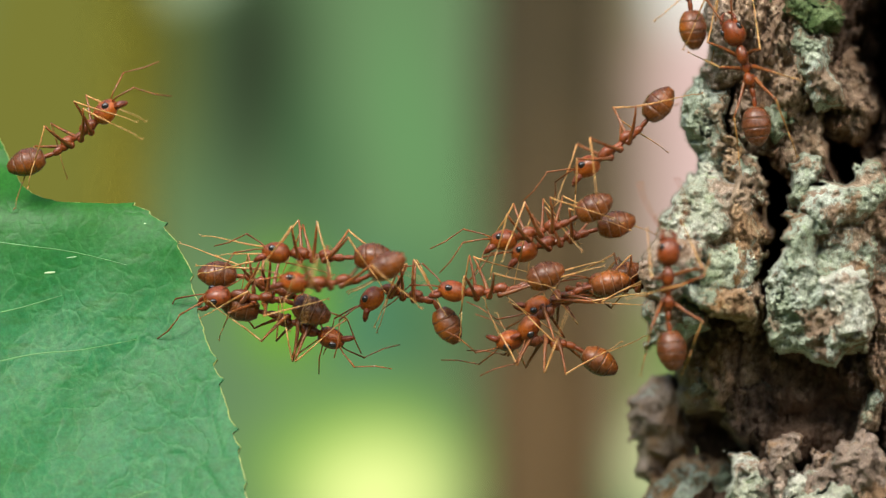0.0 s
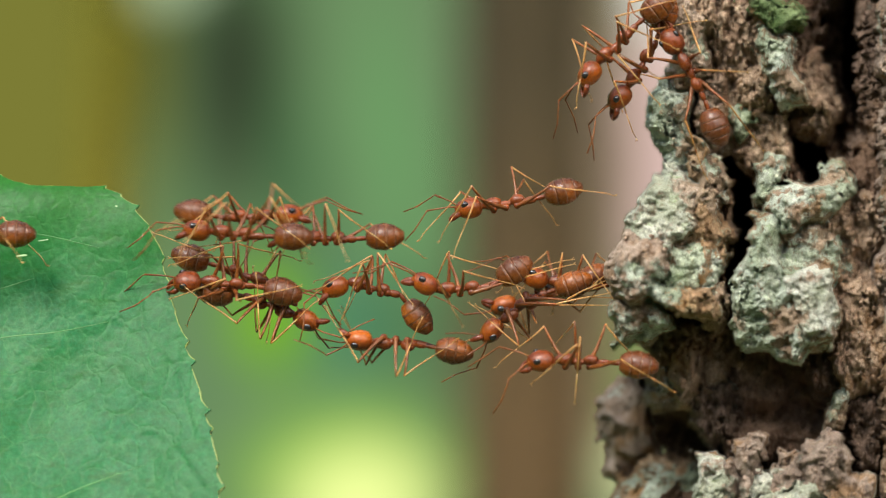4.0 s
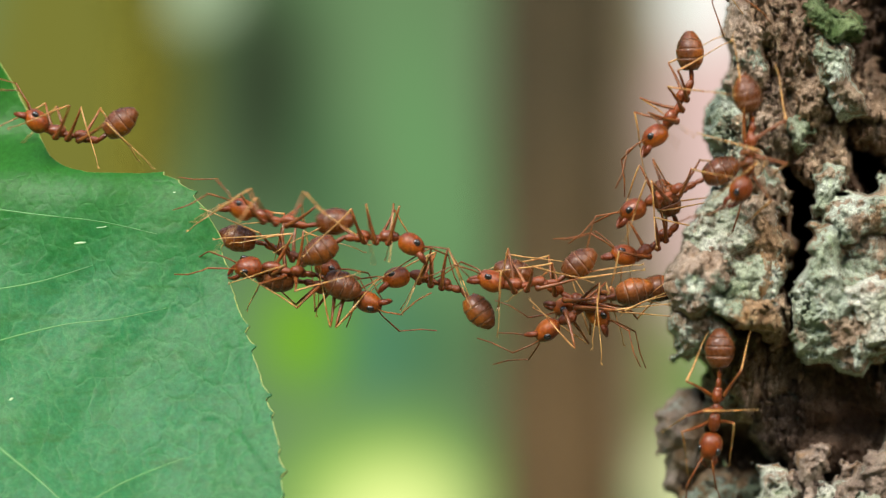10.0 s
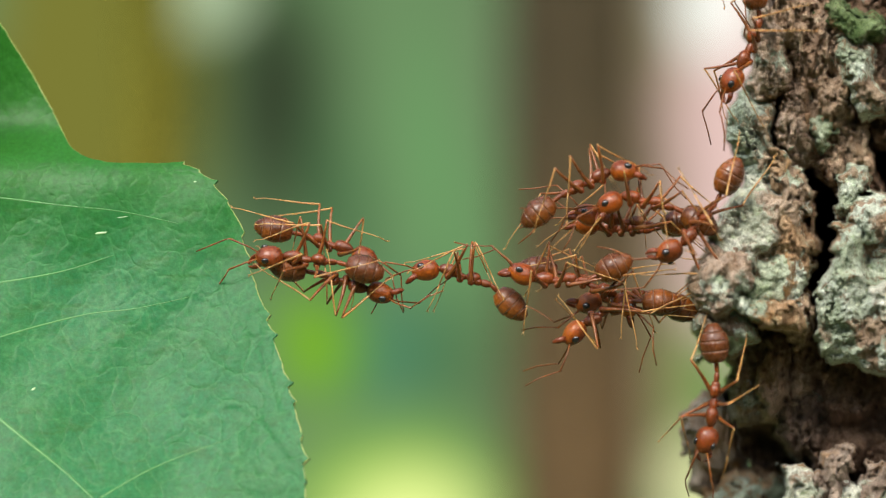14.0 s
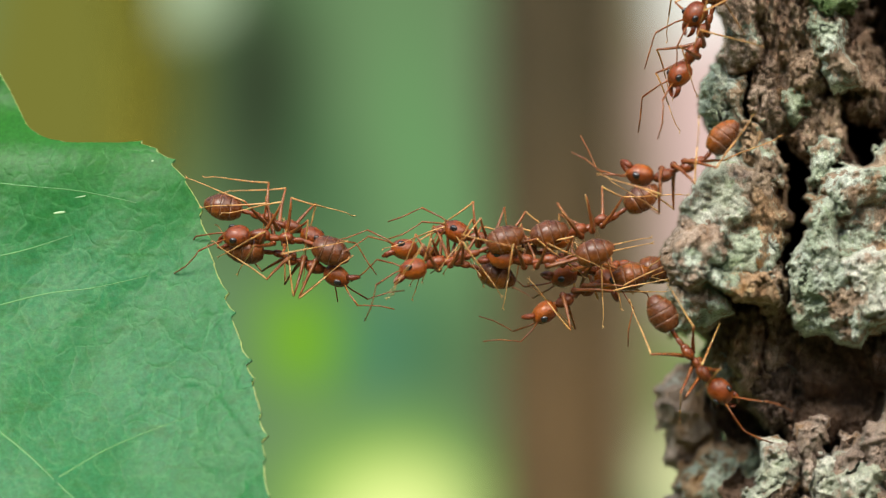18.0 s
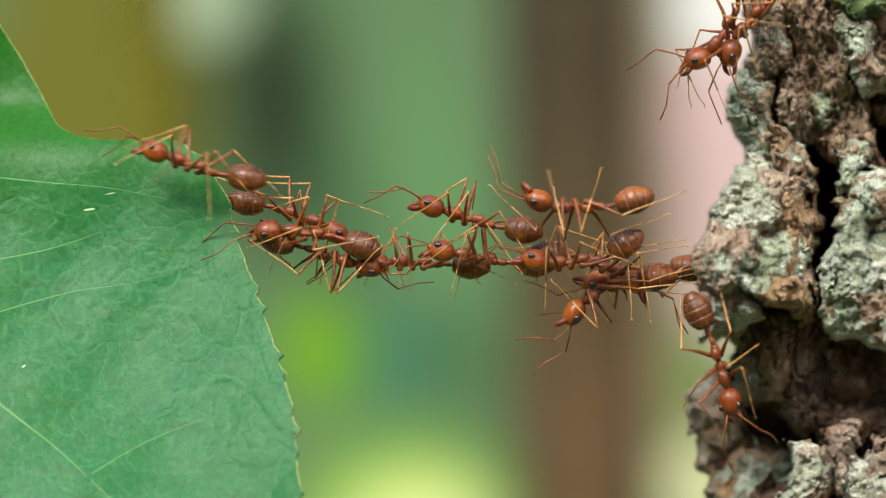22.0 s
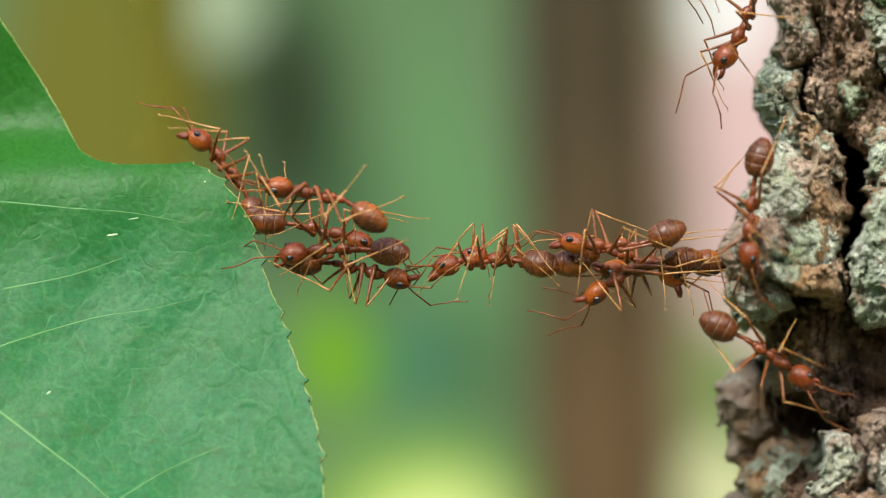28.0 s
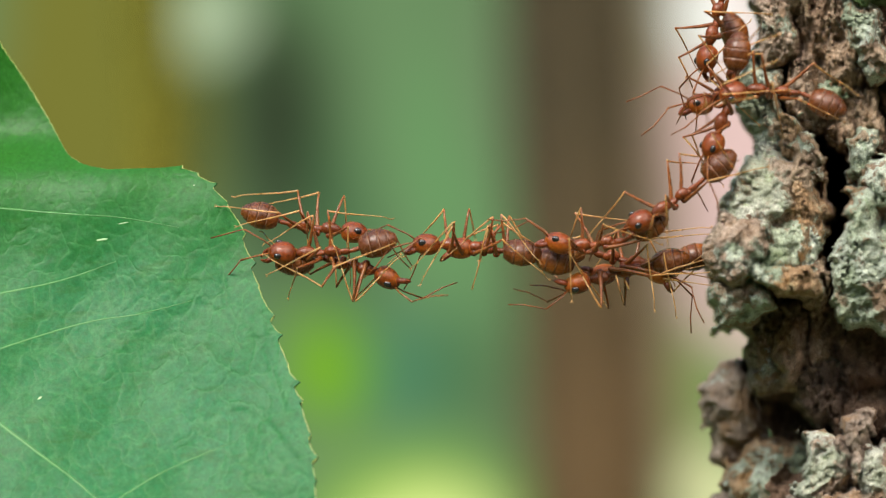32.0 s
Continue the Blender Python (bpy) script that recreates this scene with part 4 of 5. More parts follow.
def animate(rows, side, roll, depth, posture, seed, holds=()):
    """One ant: its way, the turn of head and gaster, the gait of its legs and its feelers."""
    thing = idle_ants.pop(0)
    if posture != "walk":
        tagged(thing, "reddish-brown weaver ant gripping its neighbours in the bridge")
    rng = random.Random(seed)
    rows = list(rows)
    if rows[-1][0] < 32:
        rows.append((32.0, *rows[-1][1:]))
    poses = [(r[0], ant_pose(r, side, roll, depth)) for r in rows]
    walk(thing, poses)
    axes = [m.to_3x3().inverted() @ Vector((0, -1, 0)) for _, m in poses]
    head, gaster = named(thing, "head")[0], named(thing, "gaster")[0]
    neck, waist = Vector((NECK * MM, 0, 0)), Vector((WAIST * MM, 0, -0.05 * MM))
    walk(head, [(r[0], Matrix.Translation(neck) @ Matrix.Rotation(radians(r[4]), 4, axis)) for r, axis in zip(rows, axes)])
    walk(gaster, [(r[0], Matrix.Translation(waist) @ Matrix.Rotation(radians(r[5]), 4, axis)) for r, axis in zip(rows, axes)])
    # how far it has walked by each tenth of a second
    times = np.arange(0, 32.01, 0.1)
    px = np.interp(times, [r[0] for r in rows], [r[1] for r in rows])
    pz = np.interp(times, [r[0] for r in rows], [r[2] for r in rows])
    gone = np.concatenate([[0], np.cumsum(np.hypot(np.diff(px), np.diff(pz)))])
    keys, last, last_d = [0], 0, 0.0
    for i in range(1, len(times)):
        if gone[i] - last_d > 0.8 or i - last >= 12 or i == len(times) - 1:
            keys.append(i)
            last, last_d = i, gone[i]
    femurs, shins = named(thing, "femur"), named(thing, "tibia")
    tracks = [[] for _ in range(12)]
    lean = [(rng.uniform(-1.0, 1.0), rng.uniform(-0.7, 0.5), rng.uniform(-0.5, 0.7)) for _ in range(6)]
    still = posture != "walk"
    ways = [np.interp(times, [r[0] for r in rows], [r[c] for r in rows]) for c in (1, 2, 3)]
    for i in keys:
        step = gone[i] / 3.2 * 2 * math.pi
        targets = []
        here = ant_pose((times[i], *(w[i] for w in ways)), side, roll, depth).inverted() if holds else None
        for n in range(6):
            s, k = (-1, 1)[n // 3], n % 3
            phase = step + math.pi * ((k + n // 3) % 2)
            x, y, z = POSTURES[posture][k]
            if k == 1 and posture == "walk":
                x += 2.0 * s * (1 if seed % 2 else -1)
            drift = 0.25 * math.sin(times[i] * (0.7 + 0.13 * n) + n + seed)
            swing = 0.12 if still else 0.75
            foot = (x + lean[n][0] + swing * math.sin(phase) + 0.3 * drift, s * (y + lean[n][1]), z + lean[n][2] + (0.1 if still else 0.5) * max(0, math.cos(phase)) + drift)
            hx, hy, hz = HIPS[k]
            for leg, *spot in holds:
                if leg == n:
                    foot = tuple((here @ (Vector(spot) * MM)) / MM)
            targets.append(((hx, s * hy, hz), foot))
        for n, (a, b) in enumerate(legs_at(targets)):
            tracks[n].append((times[i], a))
            tracks[6 + n].append((times[i], b))
    for n in range(6):
        walk(femurs[n], tracks[n])
        walk(shins[n], tracks[6 + n])
    for n, a in enumerate(named(thing, "antenna")):
        s = -1 if n == 0 else 1
        base = Matrix.Translation((1.36 * MM, s * 0.22 * MM, 0.16 * MM))
        walk(a, [(t, base @ Euler((0, 0.35 * math.sin(2.1 * t + seed + n * 2) + 0.15, 0.3 * math.sin(1.4 * t + seed * 2 + n))).to_matrix().to_4x4())
                 for t in [0.5 * k for k in range(65)]])
    return thing


def motions():
    """The leaf sways; the ants hold the bridge or walk over it. Rows: seconds, x, z, heading, turn of head, turn of gaster."""
    walk(leaf, [
        (0, pose(-0.00025, 0, -0.00240)),
        (0.5, pose(-0.00016, 0, -0.00235)),
        (1, pose(-0.00019, 0, -0.00224)),
        (1.5, pose(-0.00007, 0, -0.00203)),
        (2, pose(-0.00009, 0, -0.00189)),
        (2.5, pose(-0.00006, 0, -0.00191)),
        (3, pose(-0.00006, 0, -0.00156)),
        (3.5, pose(-0.00003, 0, -0.00131)),
        (5.5, pose(0.00016, 0, -0.00121)),
        (6, pose(0.00010, 0, -0.00107)),
        (6.5, pose(0.00006, 0, -0.00087)),
        (7, pose(-0.00015, 0, -0.00074)),
        (7.5, pose(-0.00010, 0, -0.00057)),
        (8, pose(0.00001, 0, -0.00061)),
        (8.5, pose(0.00006, 0, -0.00009)),
        (9, pose(0.00000, 0, -0.00000)),
        (9.5, pose(0.00005, 0, 0.00032)),
        (10, pose(0.00003, 0, 0.00053)),
        (10.5, pose(0.00017, 0, 0.00041)),
        (11, pose(-0.00003, 0, 0.00041)),
        (11.5, pose(-0.00012, 0, 0.00094)),
        (12, pose(0.00001, 0, 0.00084)),
        (12.5, pose(0.00011, 0, 0.00120)),
        (13, pose(-0.00003, 0, 0.00157)),
        (13.5, pose(-0.00009, 0, 0.00103)),
        (14, pose(-0.00017, 0, 0.00138)),
        (14.5, pose(-0.00071, 0, 0.00046)),
        (16.5, pose(-0.00114, 0, 0.00133)),
        (17, pose(-0.00096, 0, 0.00191)),
        (17.5, pose(-0.00091, 0, 0.00144)),
        (18, pose(-0.00104, 0, 0.00127)),
        (18.5, pose(-0.00103, 0, 0.00163)),
        (19, pose(-0.00099, 0, 0.00255)),
        (19.5, pose(-0.00111, 0, 0.00218)),
        (20, pose(-0.00104, 0, 0.00220)),
        (20.5, pose(-0.00091, 0, 0.00246)),
        (21, pose(-0.00084, 0, 0.00215)),
        (21.5, pose(-0.00099, 0, 0.00187)),
        (22, pose(-0.00101, 0, 0.00205)),
        (22.5, pose(-0.00107, 0, 0.00185)),
        (23, pose(-0.00100, 0, 0.00227)),
        (23.5, pose(-0.00137, 0, 0.00224)),
        (24, pose(-0.00131, 0, 0.00276)),
        (24.5, pose(-0.00126, 0, 0.00310)),
        (25, pose(-0.00174, 0, 0.00293)),
        (25.5, pose(-0.00162, 0, 0.00227)),
        (27.5, pose(-0.00152, 0, 0.00068)),
        (28, pose(-0.00129, 0, 0.00034)),
        (28.5, pose(-0.00117, 0, 0.00207)),
        (29, pose(-0.00118, 0, -0.00044)),
        (29.5, pose(-0.00096, 0, -0.00014)),
        (30, pose(-0.00083, 0, -0.00062)),
        (30.5, pose(-0.00104, 0, -0.00020)),
        (31, pose(-0.00085, 0, 0.00105)),
        (31.5, pose(-0.00092, 0, 0.00109)),
        (32, pose(-0.00083, 0, 0.00049)),
    ])
    way = [(0, -10.49, -3.23, 176, 14, -18), (0.5, -10.45, -3.22, 175, 14, -16), (1, -10.52, -3.15, 174, 13, -14), (1.5, -10.42, -3.03, 174, 9, -10), (2, -10.45, -2.98, 175, 6, -6), (2.5, -10.45, -3.02, 175, 5, -5), (3, -10.48, -2.69, 174, 4, -4), (3.5, -10.41, -2.42, 175, 6, -6), (5.5, -10.07, -2.25, 178, 10, -12), (6, -10.08, -2.10, 179, 11, -14), (6.5, -10.13, -1.95, 176, 10, -12), (7, -10.35, -1.87, 174, 9, -11), (7.5, -10.29, -1.64, 175, 10, -13), (8, -10.17, -1.62, 175, 12, -15), (8.5, -10.13, -1.18, 175, 10, -13), (9, -10.21, -1.17, 174, 8, -10)]
    way += [(9.5, -10.17, -0.86, 173, 10, -13), (10, -10.19, -0.66, 172, 12, -15), (10.5, -10.02, -0.73, 173, 13, -16), (11, -10.19, -0.68, 174, 14, -18), (11.5, -10.31, -0.17, 174, 13, -17), (12, -10.20, -0.28, 174, 13, -16), (12.5, -10.12, 0.00, 174, 12, -15), (13, -10.27, 0.30, 173, 11, -14), (13.5, -10.32, -0.20, 174, 10, -12), (14, -10.39, 0.17, 174, 8, -10), (14.5, -10.84, -0.76, 174, 9, -11), (16.5, -10.89, 0.08, 173, 13, -16), (17, -10.63, 0.64, 173, 14, -17), (17.5, -10.58, 0.19, 173, 13, -17), (18, -10.71, 0.02, 173, 13, -16), (18.5, -10.72, 0.29, 172, 11, -13)]
    way += [(19, -10.70, 1.11, 170, 8, -10), (19.5, -10.80, 0.82, 171, 9, -12), (20, -10.69, 0.91, 172, 11, -15), (20.5, -10.56, 1.18, 173, 11, -15), (21, -10.48, 0.90, 173, 11, -15), (21.5, -10.62, 0.61, 173, 10, -14), (22, -10.63, 0.77, 172, 10, -13), (22.5, -10.70, 0.49, 173, 8, -10), (23, -10.64, 0.83, 174, 5, -7), (23.5, -11.02, 0.89, 175, 6, -8), (24, -10.98, 1.49, 175, 7, -10), (24.5, -10.91, 1.83, 174, 8, -10), (25, -11.36, 1.65, 173, 8, -10), (25.5, -11.23, 1.05, 174, 8, -10), (27.5, -11.06, -0.32, 180, 7, -9), (28, -10.81, -0.61, 181, 7, -9)]
    way += [(28.5, -10.70, 1.17, 183, 5, -7), (29, -10.71, -1.27, 185, 3, -5), (29.5, -10.46, -1.00, 185, 0, -1), (30, -10.29, -1.49, 186, -2, 3), (30.5, -10.48, -1.19, 186, -6, 9), (31, -10.28, -0.05, 186, -9, 14), (31.5, -10.42, 0.07, 183, -9, 13), (32, -10.41, -0.44, 181, -8, 12)]
    animate(way, -1, 50, -1.2, 'bite', 1)
    way = [(0, -9.49, -2.75, -23, -15, 21), (0.5, -9.32, -2.67, -21, -12, 19), (1, -9.28, -2.53, -20, -10, 17), (1.5, -9.38, -2.22, -21, -10, 16), (2, -9.63, -1.98, -23, -10, 15), (2.5, -9.39, -2.29, -21, -7, 9), (3, -9.17, -2.23, -19, -3, 4), (3.5, -9.17, -1.97, -19, -3, 4), (5.5, -9.10, -1.87, -20, -2, 3), (6, -9.18, -1.73, -20, -2, 2), (6.5, -9.58, -1.30, -18, -5, 6), (7, -10.16, -0.93, -16, -7, 8), (7.5, -9.66, -0.78, -18, -6, 8), (8, -9.11, -0.84, -21, -5, 7), (8.5, -9.21, -0.31, -21, -7, 11), (9, -9.42, -0.22, -21, -8, 15)]
    way += [(9.5, -9.59, 0.06, -21, -7, 13), (10, -9.81, 0.23, -21, -5, 10), (10.5, -9.32, 0.11, -21, -7, 13), (11, -9.17, 0.11, -21, -9, 14), (11.5, -9.49, 0.63, -21, -7, 13), (12, -9.59, 0.51, -22, -4, 10), (12.5, -9.33, 0.80, -22, -3, 6), (13, -9.30, 1.10, -22, -3, 5), (13.5, -9.19, 0.60, -21, -5, 7), (14, -9.10, 1.00, -20, -8, 9), (14.5, -9.68, 0.06, -20, -6, 8), (16.5, -10.23, 0.89, -20, -2, 2), (17, -10.08, 1.46, -20, -1, 1), (17.5, -10.19, 1.00, -21, -4, 5), (18, -10.48, 0.83, -22, -8, 10), (18.5, -10.41, 1.10, -23, -6, 7)]
    way += [(19, -10.31, 1.93, -24, -5, 6), (19.5, -10.72, 1.64, -24, -2, 3), (20, -10.94, 1.74, -25, 1, -2), (20.5, -10.72, 2.06, -25, -3, 4), (21, -10.56, 1.82, -25, -7, 9), (21.5, -10.78, 1.51, -24, -7, 11), (22, -10.87, 1.66, -23, -8, 12), (22.5, -11.09, 1.48, -25, -7, 14), (23, -11.18, 1.92, -27, -6, 16), (23.5, -11.28, 1.81, -28, -7, 14), (24, -10.95, 2.26, -30, -8, 14), (24.5, -10.85, 2.63, -30, -10, 17), (25, -11.27, 2.49, -31, -12, 19), (25.5, -11.22, 1.92, -29, -11, 18), (27.5, -11.36, 0.72, -20, -7, 13), (28, -11.19, 0.48, -17, -5, 10)]
    way += [(28.5, -10.91, 2.30, -16, -6, 11), (29, -10.76, -0.13, -15, -6, 11), (29.5, -10.59, 0.23, -13, -6, 8), (30, -10.49, -0.19, -11, -5, 5), (30.5, -10.68, 0.19, -14, -6, 8), (31, -10.47, 1.42, -17, -7, 10), (31.5, -10.58, 1.53, -14, -1, 2), (32, -10.54, 0.99, -12, 5, -6)]
    animate(way, 1, 20, 1, 'trail', 2)
    way = [(0, -8.12, -4.77, -19, -5, 6), (0.5, -7.88, -4.62, -18, -10, 12), (1, -7.75, -4.40, -17, -17, 19), (1.5, -7.61, -4.25, -17, -14, 16), (2, -7.61, -4.17, -18, -11, 13), (2.5, -7.62, -4.25, -19, -9, 11), (3, -7.65, -3.95, -20, -7, 8), (3.5, -7.65, -3.69, -19, -8, 9), (5.5, -7.58, -3.60, -17, -11, 13), (6, -7.66, -3.46, -17, -11, 14), (6.5, -7.67, -3.19, -16, -14, 17), (7, -7.84, -2.99, -15, -17, 19), (7.5, -7.75, -2.84, -15, -15, 16), (8, -7.60, -2.90, -15, -14, 14), (8.5, -7.63, -2.41, -15, -11, 11), (9, -7.77, -2.35, -15, -8, 7)]
    way += [(9.5, -7.62, -2.04, -15, -8, 7), (10, -7.53, -1.85, -15, -8, 6), (10.5, -7.44, -2.01, -14, -5, 4), (11, -7.69, -2.06, -13, -1, 1), (11.5, -7.93, -1.50, -15, -6, 5), (12, -7.96, -1.57, -16, -9, 8), (12.5, -7.94, -1.29, -15, -10, 10), (13, -8.15, -0.99, -15, -11, 12), (13.5, -8.20, -1.53, -16, -7, 7), (14, -8.27, -1.18, -16, -3, 3), (14.5, -8.77, -2.13, -17, -5, 5), (16.5, -8.99, -1.36, -18, -11, 10), (17, -8.77, -0.81, -18, -12, 11), (17.5, -8.88, -1.27, -18, -12, 12), (18, -9.17, -1.43, -18, -12, 12), (18.5, -9.19, -1.17, -19, -9, 8)]
    way += [(19, -9.17, -0.35, -19, -5, 5), (19.5, -9.27, -0.64, -17, -5, 5), (20, -9.17, -0.55, -16, -6, 6), (20.5, -8.95, -0.15, -17, -13, 12), (21, -8.79, -0.31, -18, -20, 18), (21.5, -9.02, -0.70, -18, -10, 9), (22, -9.11, -0.63, -17, 1, -1), (22.5, -9.17, -0.82, -19, -3, 3), (23, -9.11, -0.39, -20, -7, 6), (23.5, -9.53, -0.41, -19, -4, 4), (24, -9.52, 0.12, -18, -1, 1), (24.5, -9.34, 0.57, -16, -1, 1), (25, -9.68, 0.50, -15, -1, 1), (25.5, -9.55, -0.11, -14, -2, 2), (27.5, -9.38, -1.48, -14, -7, 7), (28, -9.14, -1.77, -13, -8, 8)]
    way += [(28.5, -8.94, 0.17, -13, -15, 13), (29, -8.87, -2.13, -13, -21, 18), (29.5, -8.69, -1.77, -14, -20, 17), (30, -8.60, -2.19, -14, -19, 17), (30.5, -8.80, -1.97, -14, -16, 13), (31, -8.60, -0.91, -12, -12, 9), (31.5, -8.66, -0.76, -13, -18, 14), (32, -8.58, -1.25, -14, -23, 18)]
    animate(way, -1, 0, -0.4, 'fore', 3)
    way = [(0, -2.11, -2.95, 169, 58, -50), (0.5, -1.89, -2.98, 169, 46, -56), (1, -1.72, -2.99, 168, 40, -65), (1.5, -1.94, -2.93, 169, 38, -53), (2, -2.22, -2.89, 169, 37, -43), (2.5, -2.15, -2.88, 169, 36, -43), (3, -2.09, -2.72, 168, 36, -42), (3.5, -2.09, -2.58, 168, 35, -41), (5.5, -2.06, -2.40, 167, 30, -39), (6, -2.10, -2.31, 166, 29, -38), (6.5, -2.04, -2.25, 166, 31, -40), (7, -2.05, -2.23, 165, 32, -42), (7.5, -2.02, -2.08, 166, 32, -41), (8, -1.97, -2.02, 167, 32, -39), (8.5, -1.95, -1.74, 167, 30, -38), (9, -1.98, -1.62, 167, 28, -36)]
    way += [(9.5, -1.96, -1.43, 166, 29, -36), (10, -1.96, -1.29, 164, 29, -36), (10.5, -1.85, -1.36, 166, 29, -36), (11, -1.87, -1.38, 167, 29, -35), (11.5, -1.85, -1.10, 165, 29, -34), (12, -1.75, -1.07, 164, 29, -34), (12.5, -1.69, -0.90, 164, 27, -33), (13, -1.72, -0.72, 164, 25, -32), (13.5, -1.70, -0.95, 163, 25, -31), (14, -1.68, -0.83, 163, 24, -29), (14.5, -1.78, -1.23, 162, 24, -29), (16.5, -1.47, -1.03, 161, 22, -26), (17, -1.28, -0.83, 161, 22, -25), (17.5, -1.28, -1.09, 163, 14, -17), (18, -1.36, -1.24, 165, 6, -8), (18.5, -1.32, -1.03, 168, 6, -7)]
    way += [(19, -1.27, -0.60, 170, 5, -6), (19.5, -1.23, -0.77, 169, 4, -5), (20, -1.12, -0.79, 168, 3, -3), (20.5, -1.04, -0.66, 169, 0, -0), (21, -0.99, -0.75, 170, -2, 3), (21.5, -1.01, -0.89, 170, -3, 3), (22, -0.98, -0.84, 170, -3, 4), (22.5, -1.01, -0.90, 170, -5, 6), (23, -1.00, -0.70, 171, -6, 8), (23.5, -1.10, -0.61, 171, 4, -6), (24, -1.03, -0.29, 172, 18, -23), (24.5, -1.04, -0.16, 170, 11, -13), (25, -1.27, -0.24, 169, 6, -7), (25.5, -1.15, -0.54, 170, 5, -5), (27.5, -0.85, -1.32, 174, -0, 0), (28, -0.69, -1.49, 174, -1, 1)]
    way += [(28.5, -0.69, -0.66, 175, 2, -2), (29, -0.73, -1.54, 175, 7, -6), (29.5, -0.50, -1.37, 175, 5, -5), (30, -0.30, -1.50, 174, 3, -3), (30.5, -0.46, -1.18, 173, 4, -3), (31, -0.47, -0.52, 172, 4, -3), (31.5, -0.48, -0.49, 171, 8, -7), (32, -0.44, -0.72, 171, 12, -10)]
    animate(way, -1, 0, -0.2, 'mid', 4)
    way = [(0, 2.65, -2.70, -172, -19, 17), (1, 2.78, -2.81, -173, -35, 31), (2, 2.87, -2.81, -174, -31, 27), (3, 2.91, -2.71, -175, -36, 28), (6, 3.00, -2.26, -173, -30, 28), (7, 3.03, -2.28, -174, -34, 30), (8, 3.43, -1.97, -173, -29, 30), (9, 3.35, -1.61, -174, -29, 29), (10, 3.32, -1.48, -174, -31, 32), (11, 3.35, -1.36, -175, -25, 23), (12, 3.47, -1.25, -176, -29, 26), (13, 3.59, -1.08, -179, -29, 29), (14, 3.70, -1.12, -180, -26, 26), (17, 4.04, -1.21, -181, -26, 24), (18, 4.03, -1.55, -180, -16, 16), (19, 3.85, -1.24, -177, -11, 10)]
    way += [(20, 4.16, -1.26, -178, -26, 25), (21, 4.22, -1.04, -179, -21, 19), (22, 4.24, -1.23, -175, -25, 25), (23, 4.21, -0.98, -176, -19, 16), (24, 4.32, -0.99, -177, -18, 15), (25, 4.25, -0.81, -178, -18, 15), (28, 4.79, -0.89, -178, -21, 17), (29, 4.75, -0.89, -172, -15, 12), (30, 5.19, -0.85, -172, -26, 22), (31, 5.12, -0.34, -175, -21, 18), (32, 5.00, -0.66, -174, -28, 21)]
    animate(way, -1, 15, -1.6, 'trail', 5, [(2, 11.93, -2.5, 0.03), (5, 11.99, -1.5, -0.35)])
    way = [(0, 6.50, -3.47, -149, 25, -18), (1, 6.73, -3.65, -153, 22, -20), (2, 6.41, -3.69, -147, 28, -14), (3, 6.39, -3.65, -150, 28, -14), (6, 6.37, -3.69, -150, 2, -1), (7, 6.19, -3.40, -152, 15, -7), (8, 6.42, -3.34, -150, 21, -17), (9, 6.41, -3.32, -151, 10, -9), (10, 6.31, -3.06, -155, 13, -10), (11, 6.47, -3.30, -155, 9, -9), (12, 6.52, -3.16, -155, 19, -18), (13, 6.33, -3.09, -157, 23, -18), (14, 6.38, -3.07, -158, 27, -24), (17, 6.36, -3.54, -160, 12, -9), (18, 6.27, -3.50, -157, 14, -12), (19, 5.94, -3.04, -157, 39, -27)]
    way += [(20, 6.23, -3.12, -158, 20, -20), (21, 5.98, -2.90, -157, 34, -21), (22, 6.00, -2.94, -156, 34, -24), (23, 5.97, -2.72, -158, 34, -26), (24, 6.17, -2.73, -161, 17, -12), (25, 6.00, -2.70, -160, 18, -12), (28, 5.80, -2.57, -160, 23, -16), (29, 5.60, -2.66, -164, 29, -18), (30, 6.03, -2.78, -166, -6, 5), (31, 6.31, -2.18, -162, 23, -21), (32, 6.03, -2.37, -169, 5, -4)]
    animate(way, -1, 180, 0, 'trail', 6, [(1, 12.05, -2.0, -2.52), (2, 11.99, -2.5, -1.50), (4, 12.18, -1.0, -3.41), (5, 11.93, -1.0, -1.95)])
    way = [(0, 7.36, -2.86, -159, 2, -3), (3, 7.56, -3.04, -162, -4, 6), (6, 7.39, -2.76, -164, -1, 1), (9, 7.60, -2.54, -166, 1, -1), (12, 7.74, -1.85, -171, 15, -31), (14, 7.59, -2.14, -178, 20, -30), (17, 7.57, -2.29, -172, 10, -18), (19, 7.81, -1.80, -173, 13, -26), (21, 7.69, -1.99, -171, 8, -16), (23, 7.85, -1.91, -169, 7, -18), (25, 7.55, -2.12, -173, 9, -18), (28, 7.19, -2.07, -176, 5, -8), (30, 7.26, -2.34, -170, 0, -0), (32, 7.56, -2.11, -172, -1, 1)]
    animate(way, -1, 160, 2, 'trail', 7, [(1, 12.15, 0.5, -3.00), (2, 11.99, 0.5, -0.92), (4, 12.12, 1.0, -0.45), (5, 11.93, 1.5, -1.18)])
